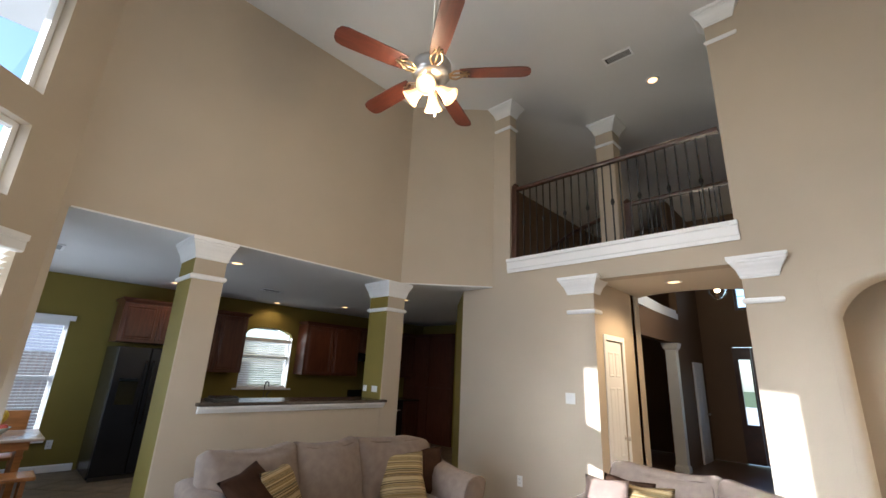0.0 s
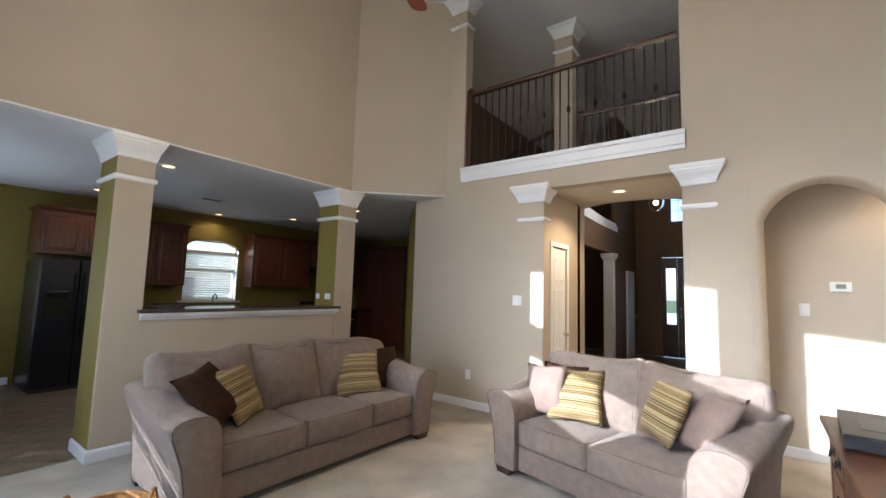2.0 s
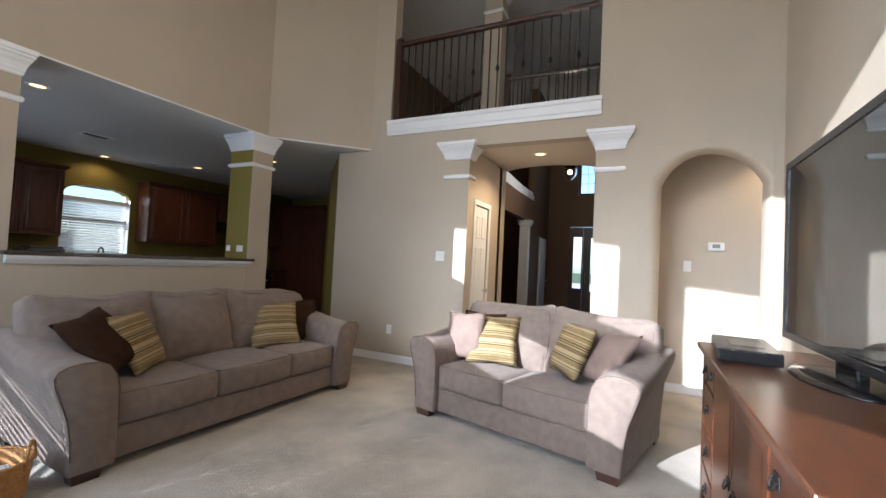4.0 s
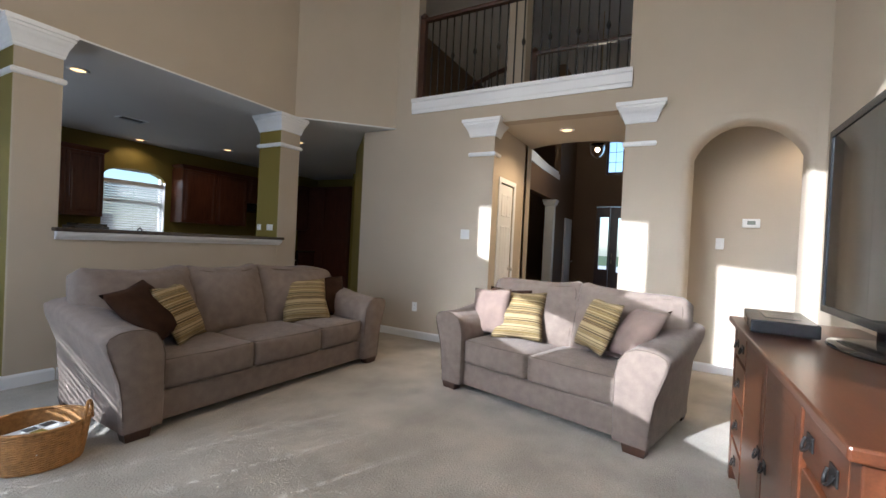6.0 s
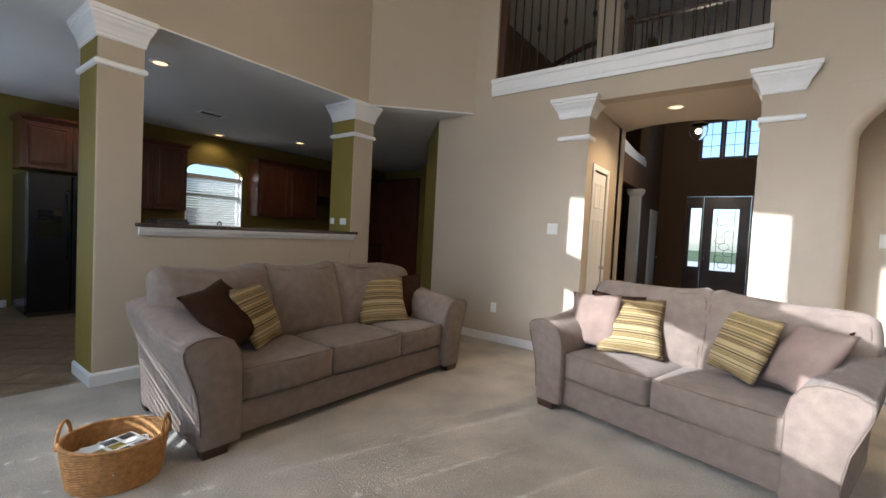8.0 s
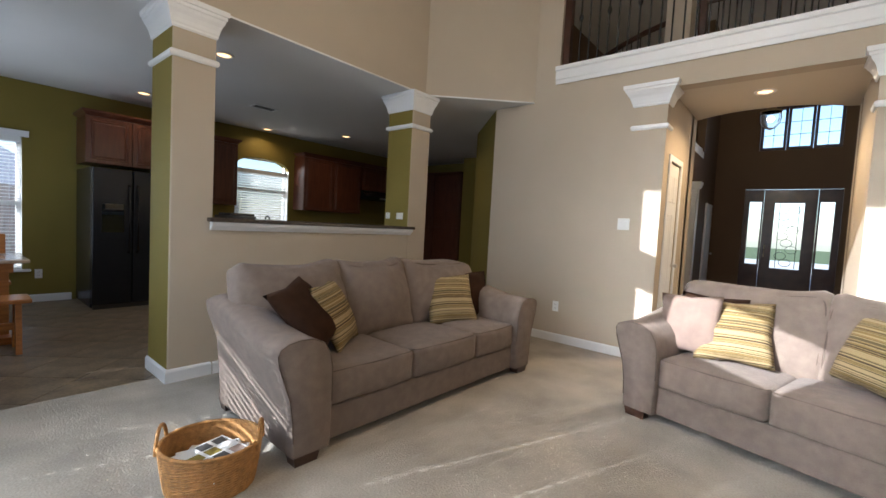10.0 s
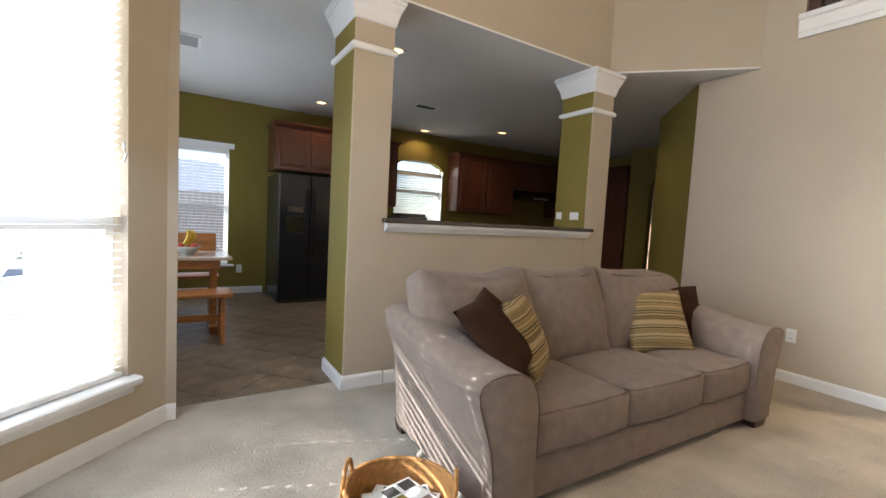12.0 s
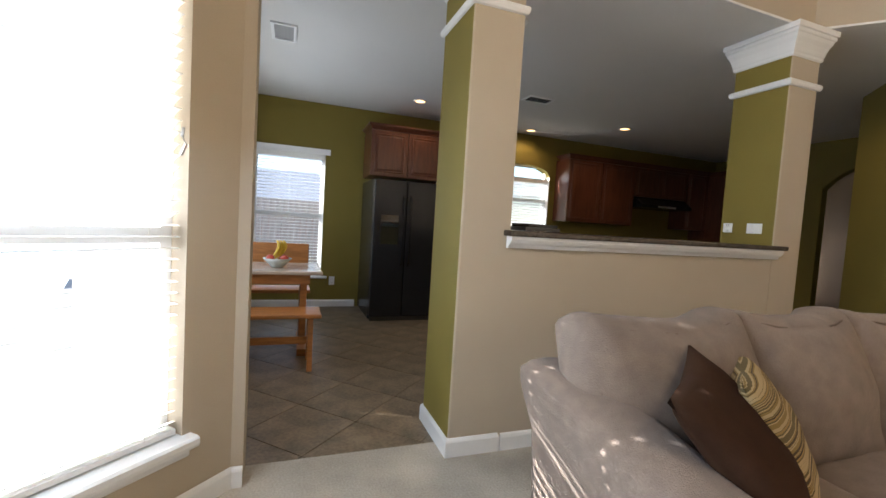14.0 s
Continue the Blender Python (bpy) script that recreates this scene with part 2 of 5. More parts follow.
def panel_wall(name, p0, p1, z0, z1, thick, holes, mats, side=1):
    """An upright wall from p0 to p1, its face on that line and its body behind it, with holes (u0, u1, z0, z1) right through.
    mats: face, back, reveals."""
    a, b = Vector((*p0, 0)), Vector((*p1, 0))
    u = (b - a).normalized()
    n = Vector((u.y, -u.x, 0)) * side * thick
    length = (b - a).length
    us = sorted({0.0, length, *[max(0, min(length, q)) for h in holes for q in h[:2]]})
    zs = sorted({z0, z1, *[max(z0, min(z1, q)) for h in holes for q in h[2:]]})
    full = {}
    for i in range(len(us) - 1):
        for j in range(len(zs) - 1):
            cu, cz = (us[i] + us[i + 1]) / 2, (zs[j] + zs[j + 1]) / 2
            full[i, j] = not any(h[0] < cu < h[1] and h[2] < cz < h[3] for h in holes)
    bm = bmesh.new()
    cache = {}

    def vert(i, j, k):
        if (i, j, k) not in cache:
            cache[i, j, k] = bm.verts.new(a + u * us[i] + n * k + Vector((0, 0, zs[j])))
        return cache[i, j, k]

    def quad(keys, mi):
        bm.faces.new([vert(*q) for q in keys]).material_index = mi
    for (i, j), on in full.items():
        if not on:
            continue
        quad([(i, j, 0), (i + 1, j, 0), (i + 1, j + 1, 0), (i, j + 1, 0)], 0)
        quad([(i, j, 1), (i, j + 1, 1), (i + 1, j + 1, 1), (i + 1, j, 1)], 1)
        for di, dj, e in ((-1, 0, ((i, j), (i, j + 1))), (1, 0, ((i + 1, j), (i + 1, j + 1))), (0, -1, ((i, j), (i + 1, j))), (0, 1, ((i, j + 1), (i + 1, j + 1)))):
            if not full.get((i + di, j + dj), False):
                (p, q), (r, s) = e
                quad([(p, q, 0), (r, s, 0), (r, s, 1), (p, q, 1)], 2)
    ob = part(name, bm, mats)
    tagged(ob, kind="structure")
    return ob


def crown(bm, x0, x1, y0, y1, top, levels):
    rings = []
    for dz, o in levels:
        z = top + dz
        rings.append([(x0 - o, y0 - o, z), (x1 + o, y0 - o, z), (x1 + o, y1 + o, z), (x0 - o, y1 + o, z)])
    return loft(bm, rings)


CAPITAL = [(-0.205, 0.004), (-0.195, 0.014), (-0.18, 0.014), (-0.17, 0.020), (-0.145, 0.027), (-0.115, 0.040), (-0.09, 0.058), (-0.068, 0.068), (-0.062, 0.077), (-0.042, 0.079), (-0.037, 0.092), (-0.002, 0.094)]
BAND = [(-0.025, 0.004), (-0.02, 0.014), (-0.006, 0.020), (0.012, 0.020), (0.02, 0.012), (0.025, 0.004)]

# ---- setting: numbers of the plan ----
H1, H2 = 2.74, 5.58          # ceiling of the kitchen, ceiling of the two-storey room
LOFT = 3.08                  # top of the balcony ledge
SOUTH = -5.36                # wall behind the television
BACK = 3.95                  # far kitchen wall
XB = -4.49                   # where the window wall meets the kitchen wall
R2 = math.sqrt(0.5)
WEND = 5.4                   # length of the diagonal window wall
C_END = (XB - WEND * R2, -WEND * R2)


def on_c(s, off=0.0):
    """A place on the diagonal window wall, s along it, off metres into the room."""
    return Vector((XB - s * R2 + off * R2, -s * R2 - off * R2, 0))


# floors
f = part("floor_living", prism(bmesh.new(), [(0.95, 0.16), (0.95, SOUTH - 0.2), (C_END[0] - 0.3, SOUTH - 0.2), (C_END[0] - 0.3, C_END[1] + 0.2), (XB - 0.1, 0.16)], -0.12, 0.0), CARPET)
tagged(f, "beige looped carpet with worn vacuum marks", "carpet", kind="structure")
f = part("floor_kitchen", boxed(-5.05, 7.0, 0.16, BACK + 0.2, -0.12, -0.008), GROUT)
tagged(f, "brown floor tile with dark joints", "floor", kind="structure")
floor_kitchen = f
f = part("floor_foyer", boxed(0.95, 7.2, SOUTH - 1.0, 0.16, -0.12, -0.004), WOODFLOOR)
tagged(f, "dark polished wooden foyer floor", "floor", kind="structure")

# ceilings
# Past the window wall the outline is an added eave, shaped to cut sun.
c = part("ceiling_living", prism(bmesh.new(), [(7.4, -6.6), (7.4, 2.6), (-7.6, 2.6), (-7.92, 0.91), (-8.45, -1.72), (-7.05, -2.33), (-8.55, -3.83), (-8.55, -6.6)], H2, H2 + 0.15), CEIL)
tagged(c, kind="structure")
c = part("ceiling_kitchen", prism(bmesh.new(), [(-5.0, 0.03), (-0.86, 0.03), (0.03, -0.86), (0.03, -0.41), (0.98, 0.54), (7.0, 0.54), (7.0, BACK + 0.1), (-5.0, BACK + 0.1)], H1 + 0.004, H1 + 0.2), CEIL)
tagged(c, kind="structure")

# kitchen wall: upper part, stub, half wall
panel_wall("wall_north_upper", (XB, 0.0), (-0.88, 0.0), H1, H2, 0.14, [], [TAN, CEIL, CEIL], -1)
panel_wall("wall_north_stub", (XB, 0.0), (-4.44, 0.0), 0.0, H1, 0.14, [], [TAN, GREEN, TAN], -1)
panel_wall("wall_corner_upper", (-0.88, 0.0), (0.0, -0.93), H1, H2, 0.12, [], [TAN, CEIL, CEIL], -1)
panel_wall("half_wall", (-3.172, 0.0), (-1.075, 0.0), 0.0, 1.13, 0.16, [], [TAN, GREEN, GREEN], -1)

for nm, q in (("trim_soffit_a", [(XB + 0.06, -0.004), (-0.885, -0.004), (-0.885, 0.002), (XB + 0.06, 0.002)]), ("trim_soffit_b", [(-0.887, -0.003), (-0.883, 0.001), (-0.001, -0.929), (-0.006, -0.934)])):
    t_ = part(nm, prism(bmesh.new(), q, H1 - 0.001, H1 + 0.013), WHITE)
    tagged(t_, "white painted bead along the soffit edge", "trim", kind="structure")

# east wall of the living room: balcony, foyer opening, arched niche
Y0 = -0.40
def yu(y):
    return Y0 - y
NICHE = (-4.31, -5.29)
wall_east = panel_wall("wall_east", (0.0, Y0), (0.0, SOUTH - 0.15), 0.0, H2, 0.16,
    [(0.0, yu(-0.93), H1, H2), (yu(-2.37), yu(-3.79), -1, 2.69), (yu(-1.22), yu(-3.80), LOFT - 0.03, H2 + 1), (yu(NICHE[0]), yu(NICHE[1]), -1, 2.55)],
    [TAN, TAN, TAN], -1)


def arch_fill(name, x0, x1, ya, yb, spring, crown_z, top, material):
    """The solid above a flat arch, filling an opening up to its square top."""
    n = 24
    bm = bmesh.new()
    half, mid, rise = abs(yb - ya) / 2, (ya + yb) / 2, crown_z - spring
    rad = (half * half + rise * rise) / (2 * rise)
    lows, his = [], []
    for i in range(n + 1):
        y = ya + (yb - ya) * i / n
        z = crown_z - rad + math.sqrt(max(0.0, rad * rad - (y - mid) ** 2))
        lows.append((y, z))
    rings = [[(x0, y, z), (x1, y, z), (x1, y, top), (x0, y, top)] for y, z in lows]
    loft(bm, rings)
    ob = part(name, bm, material)
    tagged(ob, kind="structure")
    return ob


def niche_surround(ya, yb, spring, rise, top):
    """The rounded reveal of the arched niche and the spandrel above it; wider at the front than at the back."""
    n = 28
    curve = [(0.0, 1.0), (0.006, 0.72), (0.022, 0.45), (0.05, 0.22), (0.09, 0.07), (0.158, 0.0)]
    rings = []
    for i in range(n + 3):
        if i == 0 or i == n + 2:
            y, z, side = (ya if i == 0 else yb), 0.0, (1 if i == 0 else -1)
            rings.append([(x, y - side * (0.10 if side > 0 else 0.05) * (1 - o), z) for x, o in curve])
            continue
        f = (i - 1) / n
        half, mid = (ya - yb) / 2, (ya + yb) / 2
        rad = (half * half + rise * rise) / (2 * rise)
        y = ya + (yb - ya) * f
        z = spring + rise - rad + math.sqrt(max(0.0, rad * rad - (y - mid) ** 2))
        ring = []
        for x, o in curve:
            left, right = 0.10 * max(0.0, 1 - 2 * f), 0.05 * max(0.0, 2 * f - 1)
            ring.append((x, y - left * (1 - o) + right * (1 - o), z - 0.035 * (1 - o)))
        rings.append(ring)
    bm = bmesh.new()
    loft(bm, rings, closed=False, caps=False)
    for a, b in zip(rings[1:-2], rings[2:-1]):
        quad = [bm.verts.new(p) for p in (a[0], b[0], (0.0, b[0][1], top), (0.0, a[0][1], top))]
        bm.faces.new(quad)
        quad = [bm.verts.new(p) for p in (a[-1], b[-1], (0.158, b[-1][1], top), (0.158, a[-1][1], top))]
        bm.faces.new(quad)
    ob = part("wall_east_arch", bm, TAN, smooth=True)
    ob.data.set_sharp_from_angle(angle=math.radians(40))
    tagged(ob, kind="structure")


niche_surround(NICHE[0] - 0.001, NICHE[1] + 0.001, 2.20, 0.30, 2.549)
# passage behind the niche
panel_wall("wall_niche_back", (0.72, -4.0), (0.72, -6.2), 0.0, H1, 0.12, [], [TAN, TAN, TAN], -1)
panel_wall("wall_niche_side", (0.16, -4.32), (0.72, -4.32), 0.0, H1, 0.1, [], [TAN, TAN, TAN], -1)
c = part("ceiling_niche", boxed(0.16, 0.84, -6.2, -4.2, H1, H1 + 0.1), CEIL)
tagged(c, kind="structure")
panel_wall("wall_niche_end", (0.16, -6.1), (0.84, -6.1), 0.0, H1, 0.1, [], [TAN, TAN, TAN], 1)

# foyer passage
panel_wall("wall_passage_north", (0.16, -2.37), (1.44, -2.37), 0.0, 2.70, 0.12, [(0.09, 0.57, -1, 2.03)], [TAN, TAN, TAN], -1)
panel_wall("wall_passage_south", (0.16, -3.79), (1.44, -3.79), 0.0, 2.70, 0.12, [], [TAN, TAN, TAN], 1)
c = part("ceiling_passage", prism(bmesh.new(), [(0.16, -2.2), (0.16, -3.95), (1.56, -3.95), (1.47, -3.70), (1.36, -3.56), (1.27, -3.42), (1.22, -3.26), (1.20, -3.08), (1.21, -2.90), (1.25, -2.72), (1.32, -2.55), (1.42, -2.40), (1.56, -2.2)], 2.694, LOFT - 0.09), LIT_TAN)
tagged(c, kind="structure")
# loft floor over the passage, foyer walls
f = part("floor_loft", boxed(0.16, 1.55, -6.3, 2.4, LOFT - 0.09, LOFT - 0.03), CARPET)
tagged(f, kind="structure")
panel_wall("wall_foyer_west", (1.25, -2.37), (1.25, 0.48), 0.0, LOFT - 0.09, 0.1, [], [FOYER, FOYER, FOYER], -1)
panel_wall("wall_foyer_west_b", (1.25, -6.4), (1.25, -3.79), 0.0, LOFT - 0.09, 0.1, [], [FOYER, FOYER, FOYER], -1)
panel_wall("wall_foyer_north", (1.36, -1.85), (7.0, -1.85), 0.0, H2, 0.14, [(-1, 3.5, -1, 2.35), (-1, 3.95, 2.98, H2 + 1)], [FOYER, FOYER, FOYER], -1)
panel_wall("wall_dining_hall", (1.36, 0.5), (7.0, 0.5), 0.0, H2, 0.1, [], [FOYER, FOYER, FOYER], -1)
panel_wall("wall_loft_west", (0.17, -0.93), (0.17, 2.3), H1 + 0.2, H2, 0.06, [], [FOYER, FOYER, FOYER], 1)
t_ = part("trim_stair_ledge", loft(bmesh.new(), [[(x, -1.862 - 0.05 * math.sin((x - 1.4) * 1.4), z) for z in (2.86, 3.06)] + [(x, -1.69, 3.06), (x, -1.69, 2.985), (x, -1.853, 2.985), (x, -1.853, 2.86)] for x in (1.40, 2.0, 2.6, 3.2, 3.8, 4.4, 5.0, 5.29)]), WHITE)
tagged(t_, "white curved ledge under the stair rail", "trim", kind="structure")
t_ = part("trim_chair_rail", boxed(1.4, 6.9, 0.47, 0.499, 0.90, 0.98, 0.005), WHITE)
tagged(t_, "white chair rail in the dining hall", "trim", kind="structure")
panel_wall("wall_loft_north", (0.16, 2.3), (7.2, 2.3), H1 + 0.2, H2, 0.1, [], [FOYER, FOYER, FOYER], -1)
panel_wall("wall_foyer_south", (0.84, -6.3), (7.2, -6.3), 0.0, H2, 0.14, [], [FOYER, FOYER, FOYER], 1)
FX = 7.0
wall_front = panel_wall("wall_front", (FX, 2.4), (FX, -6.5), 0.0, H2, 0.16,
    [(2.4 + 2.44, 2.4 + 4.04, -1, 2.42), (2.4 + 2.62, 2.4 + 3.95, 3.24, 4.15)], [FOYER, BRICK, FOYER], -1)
# the television wall, the rear walls and the window wall
panel_wall("wall_south", (0.0, SOUTH), (-9.0, SOUTH), 0.0, H2, 0.15, [], [TAN, TAN, TAN], -1)
panel_wall("wall_west", (C_END[0], SOUTH - 0.1), C_END, 0.0, H2, 0.15, [], [TAN, TAN, TAN], -1)
COLS = [(0.225, 2.38), (2.63, 5.10)]
ROWS_Z = [(0.33, 2.38), (2.64, 3.20), (3.46, 5.55)]
INSET = ((0.0, 0.19, 0.19), (0.0, 0.26, 0.0))    # how much later the upper windows begin
holes = [(s0 + INSET[ci][r], s1, z0, z1) for ci, (s0, s1) in enumerate(COLS) for r, (z0, z1) in enumerate(ROWS_Z)]
wall_window = panel_wall("wall_window", (XB, 0.0), C_END, 0.0, H2, 0.17, holes, [TAN, BRICK, TAN], 1)

# kitchen walls
KWIN1 = (-4.76, -3.87, 0.42, 2.07)
KWIN2 = (-1.30, -0.33, 1.12, 2.28)
# Unseen dining room window, added to let fill light in.
ADDED_DWIN = (3.9, 5.2, 0.6, 2.1)
KX = -5.09
panel_wall("wall_kitchen_back", (KX, BACK), (7.0, BACK), 0.0, H1, 0.16, [(w[0] - KX, w[1] - KX, w[2], w[3]) for w in (KWIN1, KWIN2, ADDED_DWIN)], [GREEN, BRICK, WHITE], -1)
panel_wall("wall_kitchen_diagonal", (0.0, Y0), (1.02, 0.62), 0.0, H1, 0.14, [], [GREEN, TAN, GREEN], 1)
# The hole takes an unseen window added to brighten the kitchen.
panel_wall("wall_kitchen_west", (-4.95, 0.17), (-4.95, 3.95), 0.0, H1, 0.14, [(0.6, 3.2, 0.5, 2.2)], [GREEN, SIDING, GREEN], -1)
panel_wall("wall_breakfast_south", (-5.09, 0.17), (XB, 0.17), 0.0, H1, 0.1, [], [GREEN, SIDING, SIDING], 1)
panel_wall("wall_kitchen_east", (2.85, 0.62), (2.85, 2.29), 0.0, H1, 0.12, [(0.10, 1.25, -1, 2.45)], [GREEN, TAN, GREEN], 1)
panel_wall("wall_kitchen_east_b", (3.4, 2.29), (3.4, 3.95), 0.0, H1, 0.12, [], [GREEN, TAN, GREEN], 1)
panel_wall("wall_kitchen_southeast", (1.02, 0.62), (6.9, 0.62), 0.0, H1, 0.12, [], [GREEN, TAN, GREEN], 1)
# Foyer brown instead of tan here, so the dining wall renders dim.
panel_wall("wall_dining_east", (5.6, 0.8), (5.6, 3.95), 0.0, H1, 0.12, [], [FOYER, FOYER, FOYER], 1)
panel_wall("wall_wing_roof_end", (-5.09, 0.07), (-5.09, 4.1), H1 + 0.02, H1 + 0.35, 0.1, [], [WHITE, WHITE, WHITE], -1)

arch_fill("wall_dining_arch", 2.851, 2.969, 0.721, 1.869, 2.06, 2.36, 2.47, GREEN)
# columns between kitchen and living room
def column(x0, x1, y0, y1, label):
    col = thing("column", label, "column", "columns by the kitchen", kind="structure")
    bm = boxed(x0, x1, y0, y1, 0.0, H1 - 0.01)
    es = [e for e in bm.edges if abs(e.verts[0].co.z - e.verts[1].co.z) > 1 and (e.verts[0].co.x < x0 + 0.01 or x1 > -1)]
    bmesh.ops.bevel(bm, geom=es, offset=0.012, segments=3, affect='EDGES', profile=0.5)
    bm.normal_update()
    for fc in bm.faces:
        fc.material_index = 0 if fc.normal.y < -0.3 or fc.normal.x > 0.9 else 1
    part("shaft", bm, [TAN, GREEN], col)
    part("capital", crown(bmesh.new(), x0, x1, y0, y1, H1, [(dz, 0.72 * o) for dz, o in CAPITAL]), WHITE, col, "white crown capital")
    part("neck_band", crown(bmesh.new(), x0, x1, y0, y1, 2.36, BAND), WHITE, col)
    return col


col1 = column(-3.46, -3.172, 0.0, 0.44, "square tan and olive painted column with white capital")
part("baseboard", crown(bmesh.new(), -3.46, -3.172, 0.0, 0.44, 0.10, [(-0.10, 0.014), (-0.02, 0.014), (-0.01, 0.010), (0.0, 0.004)]), WHITE, col1)
column(-1.075, -0.775, 0.0, 0.40, "square tan and olive painted column on the bar wall")

for y0, y1, z, zb in ((-2.37, -2.06, H1, 2.33), (-4.06, -3.79, H1, 2.33), (-1.22, -0.97, H2, 5.17), (-4.06, -3.80, H2, 5.17)):
    cp = thing("pilaster_capital", "white moulded capital on a tan pilaster", "capital", "pilaster capitals", kind="structure")
    part("crown_moulding", crown(bmesh.new(), 0.0, 0.16, y0, y1, z, CAPITAL), WHITE, cp)
    part("neck_band", crown(bmesh.new(), 0.0, 0.16, y0, y1, zb, BAND), WHITE, cp)

# bar ledge
bar = thing("bar_ledge", "dark granite bar top on white moulded trim", "bar top")
part("slab", boxed(-3.21, -1.02, -0.075, 0.46, 1.186, 1.218, 0.008), GRANITE, bar)
part("trim", loft(bmesh.new(), [[(x, -0.018, 1.122), (x, -0.03, 1.14), (x, -0.045, 1.15), (x, -0.058, 1.17), (x, -0.058, 1.186), (x, 0.02, 1.186), (x, 0.02, 1.122)] for x in (-3.19, -1.04)]), WHITE, bar, "white moulded trim")

# balcony ledge
led = part("trim_balcony", loft(bmesh.new(), [[(-0.004, y, 2.91), (-0.02, y, 2.91), (-0.022, y, 2.95), (-0.03, y, 2.96), (-0.032, y, 3.05), (-0.05, y, 3.06), (-0.05, y, 3.10), (0.18, y, 3.10), (0.18, y, 3.052), (-0.004, y, 3.052)] for y in (-1.19, -3.83)]), WHITE)
tagged(led, "white moulded ledge under the balcony rail", "trim", kind="structure")


# baseboards
def baseboard(p0, p1, side=1, name="baseboard"):
    a, b = Vector((*p0, 0)), Vector((*p1, 0))
    u = (b - a).normalized()
    n = Vector((u.y, -u.x, 0)) * side
    prof = [(0.001, 0.0), (0.014, 0.0), (0.014, 0.075), (0.010, 0.088), (0.004, 0.095), (0.001, 0.095)]
    ob = part(name, loft(bmesh.new(), [[p + n * o + Vector((0, 0, z)) for o, z in prof] for p in (a, b)]), WHITE)
    tagged(ob, "white painted baseboard", "baseboard", kind="structure")


baseboard((0, -0.40), (0, -2.36), 1)
baseboard((0, -3.80), (0, -4.41), 1)
baseboard((0, -5.26), (0, SOUTH), 1)
baseboard((0.72, -4.31), (0.72, -6.0), 1)
baseboard((0.0, SOUTH), (-7.6, SOUTH), 1)
baseboard((-3.15, 0.0), (-1.07, 0.0), 1)
baseboard((XB, 0.0), (-4.44, 0.0), 1)
baseboard(tuple(on_c(WEND)[:2]), (XB, 0.0), 1)
baseboard((-6.5, BACK), (-3.4, BACK), 1)
baseboard((0.02, -0.38), (1.02, 0.62), -1)

# ---- windows ----
def sash(parent, place, u, n, w, z0, z1, depth, rail=None, name="window_frame"):
    """A white frame, an optional check rail and a pane, set depth behind the wall's face. place: the hole's first corner."""
    def frame_box(bm, a0, a1, b0, b1, d0, d1):
        pts = [place + u * a + n * d + Vector((0, 0, b)) for d in (d0, d1) for a, b in ((a0, b0), (a1, b0), (a1, b1), (a0, b1))]
        vs = [bm.verts.new(p) for p in pts]
        for q in ((0, 1, 2, 3), (7, 6, 5, 4), (0, 4, 5, 1), (1, 5, 6, 2), (2, 6, 7, 3), (3, 7, 4, 0)):
            bm.faces.new([vs[k] for k in q])
    bm = bmesh.new()
    t = 0.045
    frame_box(bm, 0.001, t, z0, z1, depth, depth + 0.06)
    frame_box(bm, w - t, w - 0.001, z0, z1, depth, depth + 0.06)
    frame_box(bm, t, w - t, z0, z0 + t, depth, depth + 0.06)
    frame_box(bm, t, w - t, z1 - t, z1, depth, depth + 0.06)
    part(name, bm, WHITE, parent)
    if rail:
        bm = bmesh.new()
        frame_box(bm, t, w - t, rail - 0.03, rail + 0.03, depth - 0.005, depth + 0.05)
        part("check_rail", bm, WHITE, parent)
    spans = [(z0 + t, z1 - t)] if not rail else [(z0 + t, rail - 0.03), (rail + 0.03, z1 - t)]
    for a, b in spans:
        bm = bmesh.new()
        frame_box(bm, t, w - t, a, b, depth + 0.025, depth + 0.029)
        g = part("pane", bm, GLASS, parent)
        g.visible_shadow = False


